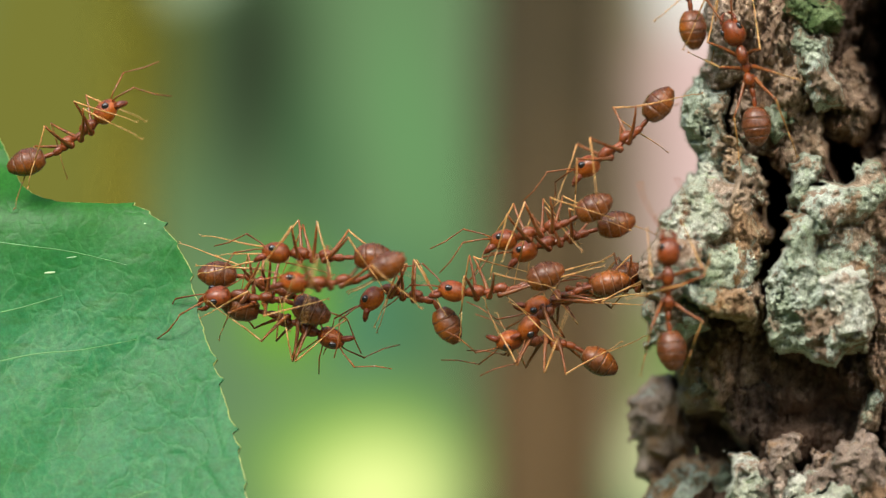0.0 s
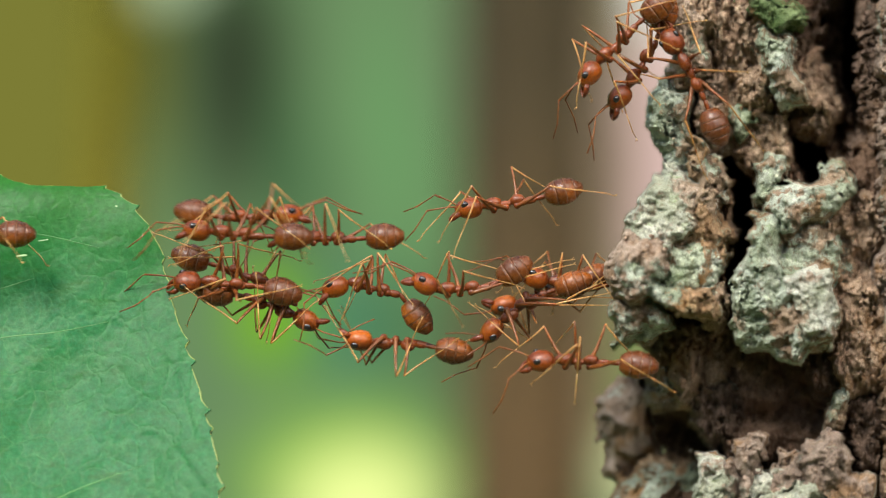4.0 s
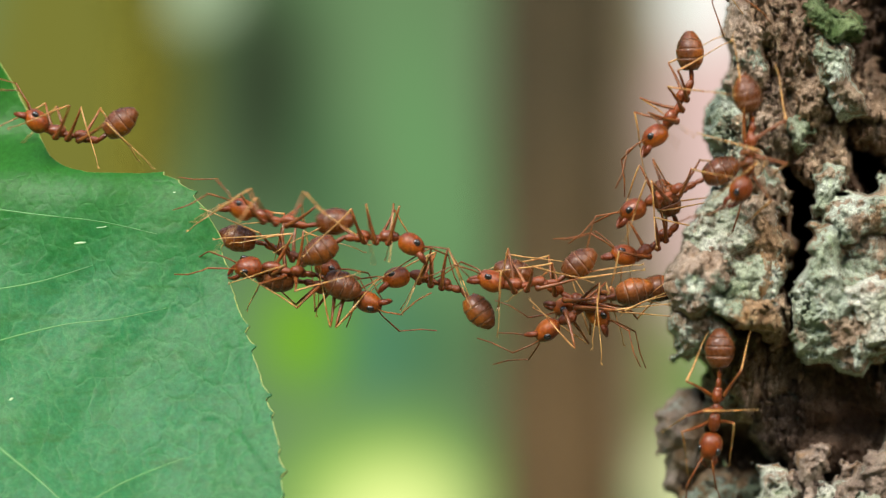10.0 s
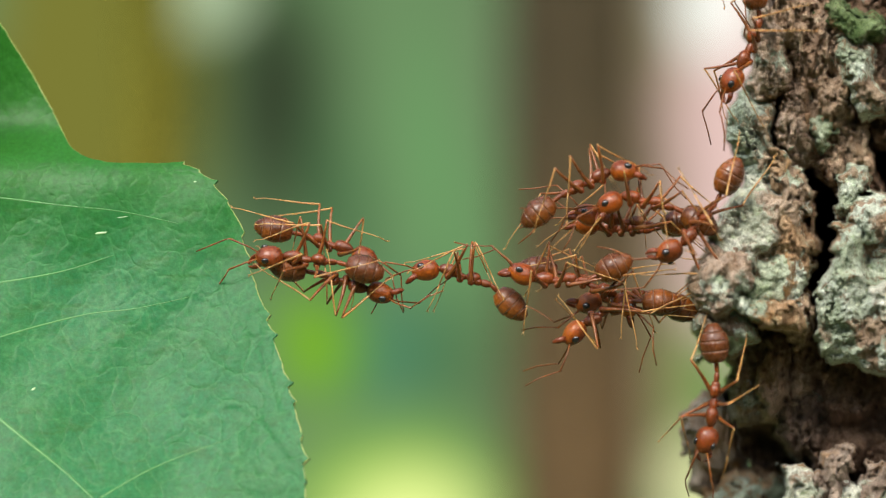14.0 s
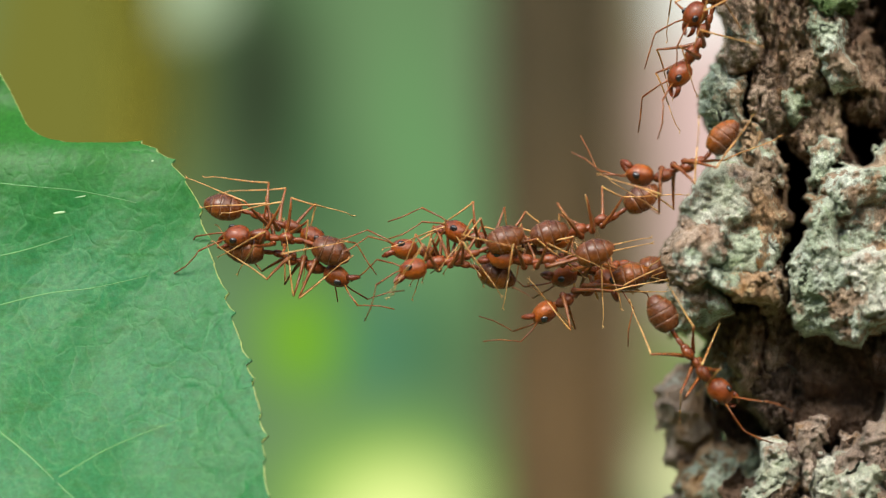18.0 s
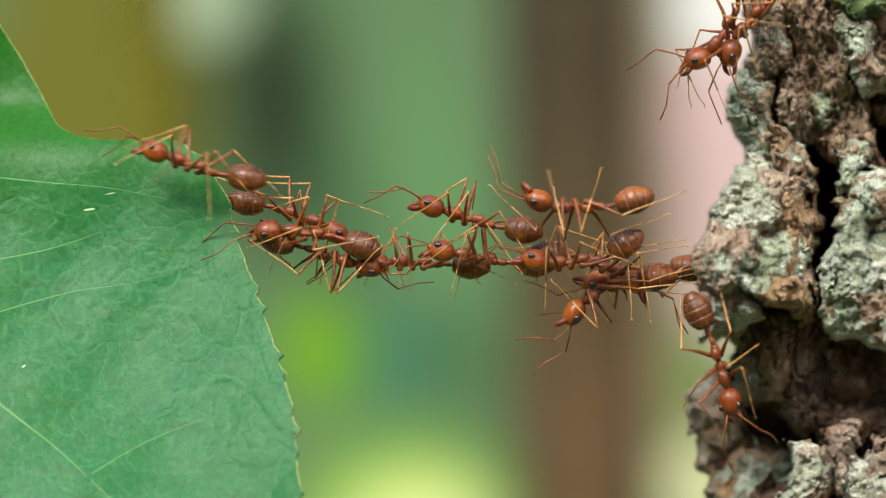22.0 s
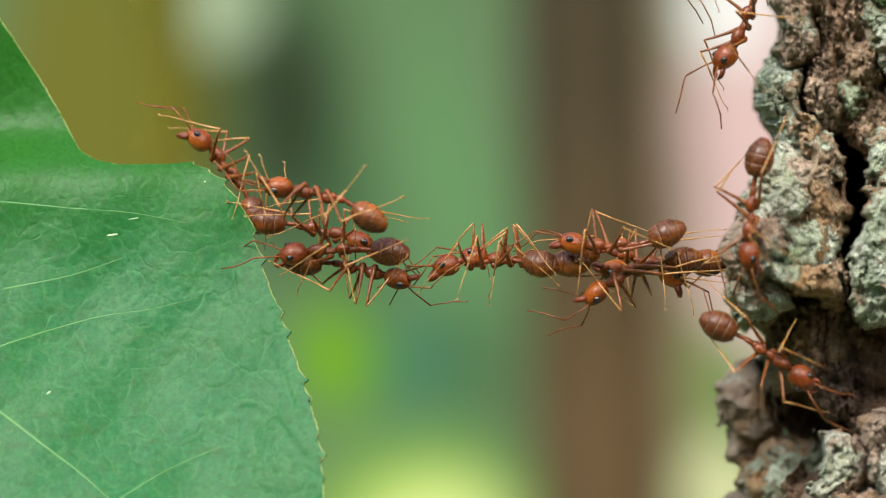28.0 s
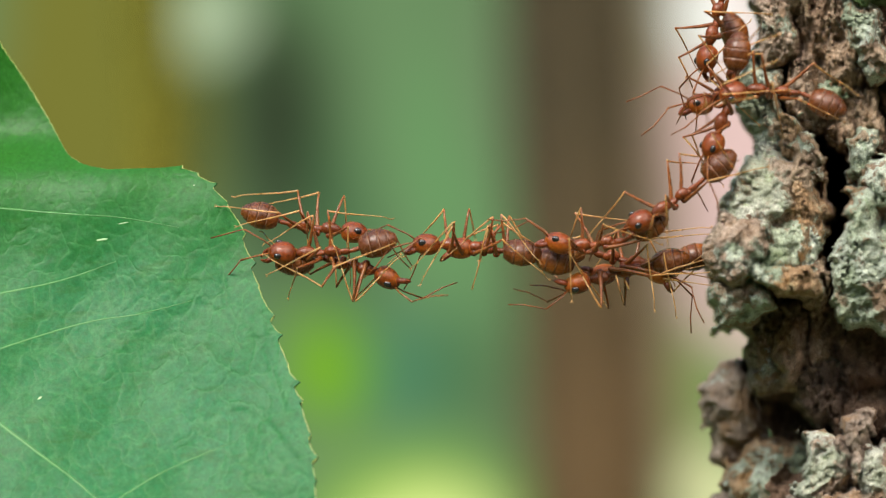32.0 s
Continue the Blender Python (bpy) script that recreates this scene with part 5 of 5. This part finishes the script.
    way = [(0, -20.67, 5.73, 36, 14, -16), (1, -20.44, 4.46, 7, 3, -3), (2, -18.20, 2.50, -2, 32, -26), (3, -14.22, 1.98, -8, 5, -5), (3.5, -12.55, 2.50, -3, 7, -8), (4.5, -3.96, -0.20, 1, 7, -7), (5.5, 4.29, -1.47, -18, 3, -3), (6, 6.38, -2.74, -22, 27, -13), (9, 5.63, -2.37, -29, -7, 7), (12, 5.75, -1.67, -27, -15, 14), (15, 5.95, -1.50, -24, -24, 16), (17, 6.24, -1.78, -23, -15, 13), (20, 6.12, -1.69, -21, -16, 15), (23, 6.19, -1.45, -23, -19, 22), (25, 6.38, -1.44, -21, -16, 15), (28, 6.49, -1.73, -21, -20, 23)]
    way += [(32, 6.72, -1.60, -18, -15, 14)]
    animate(way, 1, 10, 0.5, 'walk', 8)
    way = [(0, 5.90, -5.56, 169, 27, -18), (1, 4.85, -5.53, 163, 13, -10), (2, 6.13, -6.83, 170, 13, -15), (3, 3.70, -5.99, 172, 7, -8), (3.5, 1.78, -5.53, 172, 2, -2), (4.5, -3.52, -5.86, 177, 4, -5), (5.5, -9.23, -5.80, 176, 1, -1), (6, -11.40, -5.24, 168, -4, 6), (6.5, -14.37, -4.39, 172, 14, -14), (7, -16.45, -4.06, 177, 11, -10), (8, -23.67, -4.45, 180, 0, 0), (8.6, -29.35, -3.99, 180, 0, -0), (10, -35.87, -3.29, 180, 0, 0), (13, -37.82, -2.71, 180, -0, 0), (15.5, -59.90, -3.14, 179, 0, 0)]
    animate(way, -1, 180, [(0, 0.3), (4.5, 0.3), (6.0, 3.5), (32, 3.5)], 'walk', 9)
    way = [(0, 12.38, -2.44, 92, -7, 5), (0.5, 11.34, -2.36, 130, 33, -33), (1, 10.65, -3.14, 149, 10, -11), (1.5, 10.98, -4.26, 188, 13, -15), (2, 11.62, -5.87, 217, 10, -9), (3, 10.54, -6.89, 194, 4, -4), (3.5, 10.00, -6.68, 183, 5, -5), (5.5, 8.75, -6.28, 176, 0, -0), (6, 9.11, -6.37, 180, 2, -2), (7, 8.58, -5.86, 176, 4, -3), (7.5, 9.31, -7.01, 188, -19, 19), (7.75, 11.58, -7.97, 236, 10, -11), (8, 13.84, -8.48, 267, -9, 12), (9, 14.09, -8.37, 269, 2, -2), (10, 13.74, -8.38, 264, -6, 5), (11, 13.54, -8.48, 264, -8, 8)]
    way += [(12, 12.82, -8.54, 262, -13, 10), (13, 12.13, -8.30, 272, 18, -16), (14, 12.22, -8.04, 263, -11, 12), (17, 12.11, -8.11, 278, 14, -11), (18, 12.71, -7.35, 307, 8, -7), (19, 12.74, -7.22, 303, 11, -11), (20, 12.31, -7.07, 282, -6, 8), (21, 12.07, -7.48, 270, -10, 10), (22, 12.31, -7.24, 287, -8, 8), (23, 12.93, -7.05, 295, -13, 12), (24, 13.11, -6.77, 304, -21, 19), (25, 12.86, -6.85, 299, -16, 15), (28, 13.37, -7.29, 325, -8, 7), (28.5, 14.57, -3.70, 374, -11, 12), (29, 14.96, -1.19, 408, 5, -7), (30, 17.21, 4.23, 449, 8, -9)]
    way += [(31, 16.64, 8.02, 488, 36, -46), (32, 15.10, 7.41, 534, 19, -21)]
    animate(way, -1, [(0, 75), (1.5, 60), (2.2, 30), (7.5, 30), (8.2, 76), (27.8, 76), (28.6, 66), (32, 60)], [(0, -6.2), (1.5, -6.2), (2.2, -5.2), (3.5, -4.0), (5.5, -3.6), (8, -3.6), (27.8, -3.6), (28.6, -6.4), (29.5, -5.0), (30.2, -3.2), (32, -2.6)], 'walk', 10)
    way = [(0, 16.83, 9.96, 106, 11, -10), (1, 17.03, 9.75, 112, 30, -39), (2, 16.44, 9.96, 119, 22, -33), (3, 15.80, 9.60, 119, 7, -7), (5.5, 15.75, 9.70, 106, 8, -6), (6, 16.08, 9.43, 99, 4, -4), (7, 16.67, 11.18, 102, -2, 2), (7.5, 16.71, 14.89, 92, -12, 10), (8, 17.69, 17.25, 90, 0, -0), (8.3, 17.28, 20.26, 11, -60, 70), (8.6, 17.53, 19.80, -27, -34, 70), (9, 17.09, 17.40, -84, -4, 4), (10, 15.65, 5.75, -98, -15, 21), (11, 11.33, 0.08, -120, -6, 6), (12, 13.00, 1.59, -128, -20, 22), (13, 12.67, 2.65, -138, -21, 13)]
    way += [(14, 11.39, 1.78, -131, -19, 14), (17, 13.99, 2.09, -119, -29, 32), (18, 11.78, 3.36, -161, -33, 30), (19, 8.16, 2.41, -160, -24, 22), (20, 6.38, 1.98, -181, -17, 17), (21, 4.81, 2.39, -185, -11, 11), (22, 4.51, 1.80, -184, -19, 18), (23, 2.46, 1.92, -191, -6, 7), (24, 3.52, 1.81, -202, -18, 19), (25, 1.24, 1.59, -191, -6, 7), (25.5, -1.13, 2.22, -191, -5, 5), (27.5, -9.61, 2.17, -196, -4, 4), (28, -11.45, 2.52, -197, 14, -19), (28.5, -15.25, 4.48, -201, 19, -27), (29, -21.77, 2.22, -201, 2, -2), (29.5, -27.50, 3.89, -196, 14, -15)]
    way += [(30, -33.72, 5.33, -189, 13, -16), (31, -34.50, 5.43, -189, 13, -16), (32, -55.95, 6.72, -189, 13, -16)]
    animate(way, 1, [(0, 75), (8, 75), (9, 60), (11, 40), (17, 30), (19, 12), (32, 8)], [(0, -1.8), (9, -1.8), (10, -3.4), (32, -3.4)], 'walk', 11)
    way = [(0, 13.12, 15.28, 109, 12, -13), (0.5, 12.09, 16.79, 164, 21, -23), (1, 13.04, 16.59, 218, -13, 15), (2, 13.89, 13.51, 240, -36, 26), (3, 11.09, 10.35, 228, 5, -6), (3.5, 11.58, 10.91, 227, 4, -5), (5.5, 10.79, 11.25, 209, 14, -18), (6, 11.12, 11.24, 200, 15, -14), (7, 12.22, 12.15, 219, -13, 13), (8, 13.59, 12.12, 235, -13, 15), (9, 13.83, 12.34, 240, -23, 14), (9.5, 13.04, 10.35, 246, -35, 40), (10, 11.72, 8.38, 243, -28, 29), (11, 10.44, 6.15, 226, -17, 16), (12, 9.33, 4.33, 224, -19, 17), (13, 9.96, 5.97, 207, -21, 20)]
    way += [(14, 8.56, 3.26, 168, 44, -19), (16.5, 6.36, 2.33, 183, 5, -5), (17, 5.66, 2.34, 183, 4, -4), (17.5, 2.33, 1.09, 184, -3, 3), (18, -0.88, -1.41, 196, -6, 7), (19, -3.72, 0.65, 175, -11, 10), (20, -5.10, 2.04, 152, -9, 11), (21, -8.81, 3.00, 148, 9, -11), (21.5, -12.03, 4.02, 155, -6, 7), (22, -16.97, 4.78, 161, -7, 8), (22.5, -23.97, 6.25, 155, 9, -9), (23, -33.29, 8.97, 157, 12, -12), (24, -38.10, 9.17, 158, -16, 18), (26.5, -59.74, 9.58, 158, -16, 18)]
    animate(way, -1, 15, -2, 'walk', 12)
    way = [(0, 15.38, 20.51, -97, 9, -9), (2, 15.22, 17.12, -99, 3, -4), (3, 13.41, 9.33, -117, -9, 10), (3.5, 13.26, 9.57, -118, -12, 13), (5.5, 11.98, 11.50, -131, -3, 4), (6, 12.25, 11.65, -134, -4, 5), (7, 11.45, 10.80, -122, -3, 3), (8, 12.74, 10.52, -141, -39, 38), (9, 11.90, 9.42, -129, -9, 9), (9.5, 11.86, 6.30, -121, -26, 28), (10, 11.24, 3.52, -156, 0, -0), (11, 8.69, 1.37, -169, -15, 10), (12, 7.01, 0.78, -189, 23, -16), (13, 8.26, 2.76, -196, 10, -7), (14, 7.52, 2.12, -186, -13, 11), (16.5, 4.65, 1.51, -186, -9, 9)]
    way += [(17, 4.01, 1.43, -188, -9, 9), (18, 1.52, -0.33, -185, -25, 22), (19, -0.06, 1.07, -188, -1, 1), (20, -0.83, 2.13, -199, 4, -4), (21, -1.41, 1.74, -199, 1, -1), (22, -1.56, 1.40, -197, -6, 7), (23, -1.92, 0.47, -186, -2, 3), (24, -2.05, -0.00, -179, -10, 11), (25, -2.38, -0.21, -191, 6, -6), (28, -2.29, -1.50, -179, 12, -12), (29, -2.01, -1.74, -177, 14, -14), (30, -1.91, -1.82, -176, 13, -13), (31, -1.44, -0.74, -178, 20, -20), (32, -2.34, -0.48, -187, 2, -2)]
    animate(way, -1, 20, -0.5, 'walk', 13)
    way = [(0, 17.26, 23.95, -89, 0, -0), (6.5, 13.14, 22.67, -94, -1, 1), (7.5, 12.16, 13.16, -94, -2, 2), (8, 12.48, 8.71, -93, 0, -1), (8.5, 11.59, 2.98, -103, 9, -13), (9, 12.02, 0.51, -98, -16, 28), (10, 10.65, 0.76, -138, -60, 70), (11, 7.67, 1.23, -165, -16, 13), (12, 6.29, 1.05, -174, 7, -7), (13, 7.40, 2.25, -178, 6, -6), (14, 7.44, 1.73, -181, -16, 13), (16.5, 6.96, 0.87, -169, 21, -14), (17, 6.95, 0.78, -165, 25, -27), (18, 7.19, 0.39, -156, -7, 8), (19, 3.62, -1.08, -159, -11, 10), (20, 1.81, -2.07, -176, 6, -6)]
    way += [(21, -2.12, -1.11, -179, 12, -13), (22, -4.68, -1.06, -182, 9, -5), (23, -6.13, -0.69, -195, 9, -10), (24, -6.99, -0.90, -198, 15, -22), (25, -10.04, -0.37, -180, -0, 0), (25.5, -11.12, 0.12, -188, -7, 7), (27.5, -16.44, 3.19, -221, -6, 9), (28, -16.77, 4.44, -232, 13, -19), (28.5, -24.11, 8.24, -196, 1, -1), (29, -31.96, 9.49, -200, -2, 1), (30, -35.02, 10.12, -200, -2, 1), (32, -56.77, 11.51, -200, -2, 1)]
    animate(way, -1, 10, 1.6, 'walk', 14)
    way = [(0, 9.76, 5.55, -140, -11, 12), (0.5, 8.05, 4.46, -150, -10, 11), (1, 6.95, 2.86, -157, -0, 0), (2, 7.81, 2.48, -165, 3, -4), (3, 6.47, 2.35, -176, -6, 6), (3.5, 6.00, 2.50, -170, -4, 5), (5.5, 3.62, 0.29, -174, 4, -4), (6, 3.21, -0.26, -191, 13, -14), (7, 1.06, -0.07, -174, 11, -13), (7.5, -1.77, 0.24, -180, 0, 0), (8, -2.83, -0.34, -188, 10, -14), (9, -5.53, 0.51, -192, 4, -4), (10, -10.69, 2.20, -191, -13, 18), (10.5, -18.44, 3.00, -190, -1, 1), (11, -25.37, 7.80, -193, -60, 70), (12, -29.32, 11.29, -203, -6, 8)]
    way += [(13, -31.55, 13.36, -202, -4, 5), (14, -33.59, 13.98, -205, -4, 6), (16.5, -55.07, 13.44, -205, -4, 6)]
    animate(way, -1, 5, -0.6, 'walk', 15)
    way = [(0, 6.64, 0.20, -162, 4, -3), (1, 5.28, -0.74, -163, 13, -12), (2, 5.44, -0.67, -164, 27, -32), (3, 0.12, -0.46, -172, -3, 4), (3.5, -2.13, 0.19, -178, -4, 5), (4.5, -8.40, 0.31, -183, -1, 1), (5, -13.20, 0.90, -200, -2, 2), (5.5, -17.71, 1.82, -210, -2, 2), (5.6, -18.93, 1.97, -208, -2, 2), (5.8, -22.96, 1.75, -203, -2, 2), (6, -28.4, 1.99, -195, -3, 3), (8.5, -52.87, 2.41, -188, -4, 3)]
    animate(way, -1, 5, 1, 'walk', 16)
    way = [(0, 5.45, 0.72, -160, -11, 9), (1, 5.05, 0.29, -169, -19, 19), (2, 1.95, 0.09, -189, -9, 9), (3, -3.83, -0.46, -180, -2, 2), (3.5, -6.37, 0.22, -185, -2, 2), (4.2, -12.09, 0.65, -183, -1, 1), (4.8, -22.39, 2.06, -188, 2, -2), (5.4, -30.47, 2.54, -183, -1, 1), (7.9, -52.64, 2.45, -183, -1, 1)]
    animate(way, -1, 5, -1.5, 'walk', 17)
    way = [(0, -7.15, -0.83, 178, -3, 3), (1, -7.07, -1.19, 165, -7, 7), (2, -9.13, -1.24, 170, -5, 6), (3, -15.85, -0.62, 171, 0, 0), (3.5, -21.15, 0.02, 171, -25, 16), (4.2, -26.22, 0.53, 176, -2, 2), (6, -30.31, 0.53, 176, -2, 2), (8.5, -53.51, 0.95, 176, -2, 2)]
    animate(way, -1, 5, -2.5, 'walk', 18)
    way = [(0, -6.17, -2.32, -172, -19, 20), (0.5, -11.58, -2.76, -183, -1, 1), (1, -16.04, -3.28, -187, -1, 1), (1.5, -23.48, -1.54, -184, 2, -2), (2.2, -28.98, -1.48, -185, -6, 6), (4.7, -51.43, -1.36, -185, -6, 6)]
    animate(way, -1, 5, -3, 'walk', 19)
    way = [(0, 11.19, -2.31, 177, -1, 1), (5, 7.49, -2.15, 176, -14, 14), (6.5, -1.38, -0.90, 172, -5, 4), (8, -7.36, -0.99, 170, -11, 9), (9, -14.75, 1.80, 136, -19, 24), (9.5, -19.16, 6.41, 172, -1, 1), (10, -22.60, 7.06, 170, -34, 48), (10.5, -25.67, 7.87, 159, -59, 51), (11, -31.78, 10.70, 159, 7, -8), (12, -35.55, 11.28, 159, 7, -8), (14.5, -57.88, 11.32, 159, 7, -8)]
    animate(way, -1, 5, 1.5, 'walk', 20)
    way = [(0, -50.19, -0.42, 1, 0, 0), (4.5, -24.97, 3.50, -8, -1, 1), (5.2, -13.8, 1.6, -34, -5, 6), (5.5, -11.25, -0.1, -42, -5, 6), (6, -11.40, 0.72, -25, 3, -4), (6.2, -10.87, -0.4, -22, 3, -4), (6.5, -9.64, -0.80, -15, -2, 3), (7, -7.30, -1.00, -9, 8, -8), (8, -6.27, -0.98, -9, 3, -4), (9, -6.12, 0.50, 1, 8, -7), (10, -5.10, 1.16, -2, -26, 32), (11, -3.61, 1.79, -6, 10, -9), (12, 0.73, 1.64, 11, 8, -7), (13, 3.46, 3.65, 30, 5, -6), (14, 5.47, 4.33, 24, -19, 14), (14.5, 7.66, 4.35, 16, -9, 8), (15.2, 12.62, 6.12, 42, -0, 1), (16, 15.29, 11.81, 80, 6, -7)]
    way += [(16.5, 15.51, 17.32, 86, -1, 1), (17.5, 15.74, 22.55, 86, -1, 1)]
    animate(way, 1, 5, -2.2, 'walk', 21)
    way = [(0, 17.67, 25.69, -93, -2, 2), (10, 15.24, 18.42, -98, -1, 2), (11, 15.26, 14.86, -94, -1, 1), (12, 15.24, 11.68, -91, -20, 18), (13, 14.54, 11.99, -110, -26, 27), (14, 14.44, 11.71, -111, -18, 32), (17, 13.06, 10.92, -110, -16, 15), (18, 13.19, 10.51, -115, -14, 8), (19, 13.05, 10.73, -112, -4, 3), (20, 13.01, 11.24, -118, -32, 16), (21, 13.01, 11.37, -117, -17, 11), (22, 12.99, 11.26, -121, -40, 29), (23, 12.88, 11.45, -117, -29, 25), (24, 12.72, 11.42, -112, -19, 29), (25, 12.73, 11.33, -113, -20, 30), (28, 12.63, 11.11, -113, -22, 19)]
    way += [(29, 12.70, 10.61, -115, -23, 26), (30, 13.30, 10.54, -112, -24, 22), (31, 13.39, 9.62, -102, -8, 7), (32, 12.56, 6.46, -108, -10, 8)]
    animate(way, -1, 35, -2.5, 'walk', 22)
    way = [(0, 19.08, 23.11, -98, -4, 4), (15, 15.04, 17.49, -99, -4, 4), (17, 15.17, 13.63, -107, -5, 6), (18, 14.40, 13.69, -128, -4, 7), (19, 14.40, 13.60, -123, -8, 8), (20, 14.56, 12.99, -135, -9, 5), (21, 14.01, 12.14, -129, 8, -6), (22, 14.52, 11.91, -132, 24, -18), (23, 14.46, 10.87, -106, -17, 24), (24, 13.89, 5.64, -118, -5, 8), (25, 12.95, 3.29, -116, -11, 12), (25.5, 12.21, 3.01, -112, -2, 2), (27.5, 11.59, -1.18, -101, -3, 2), (28, 12.46, 0.35, -96, 7, -10), (28.5, 11.11, 1.21, -124, -30, 18), (29, 11.29, 2.63, -144, -4, 5)]
    way += [(30, 11.72, 2.56, -132, 11, -11), (31, 11.30, 2.43, -138, -2, 2), (32, 9.37, 1.48, -147, -10, 5)]
    animate(way, -1, 45, [(0, -2.2), (24, -2.4), (25.5, -4.4), (28.5, -5.2), (30, -3.2), (32, -2.6)], 'walk', 23)
    way = [(0, 15.09, 27.11, -97, -1, 2), (27, 11.21, 18.24, -100, -4, 4), (29, 11.49, 14.41, -110, -6, 4), (30, 11.68, 12.55, -112, -9, 6), (31, 12.13, 12.47, -109, -16, 6), (32, 12.34, 11.46, -105, -2, 3)]
    animate(way, -1, 30, -1, 'walk', 24)
    way = [(0, 17.43, 28.31, -97, -1, 2), (28, 14.05, 18.15, -96, -2, 2), (30, 14.63, 15.75, -96, -2, 2), (31, 14.56, 12.17, -111, -60, 26), (32, 12.91, 8.04, -124, -58, 48)]
    animate(way, -1, 25, 0.6, 'walk', 25)


motions()
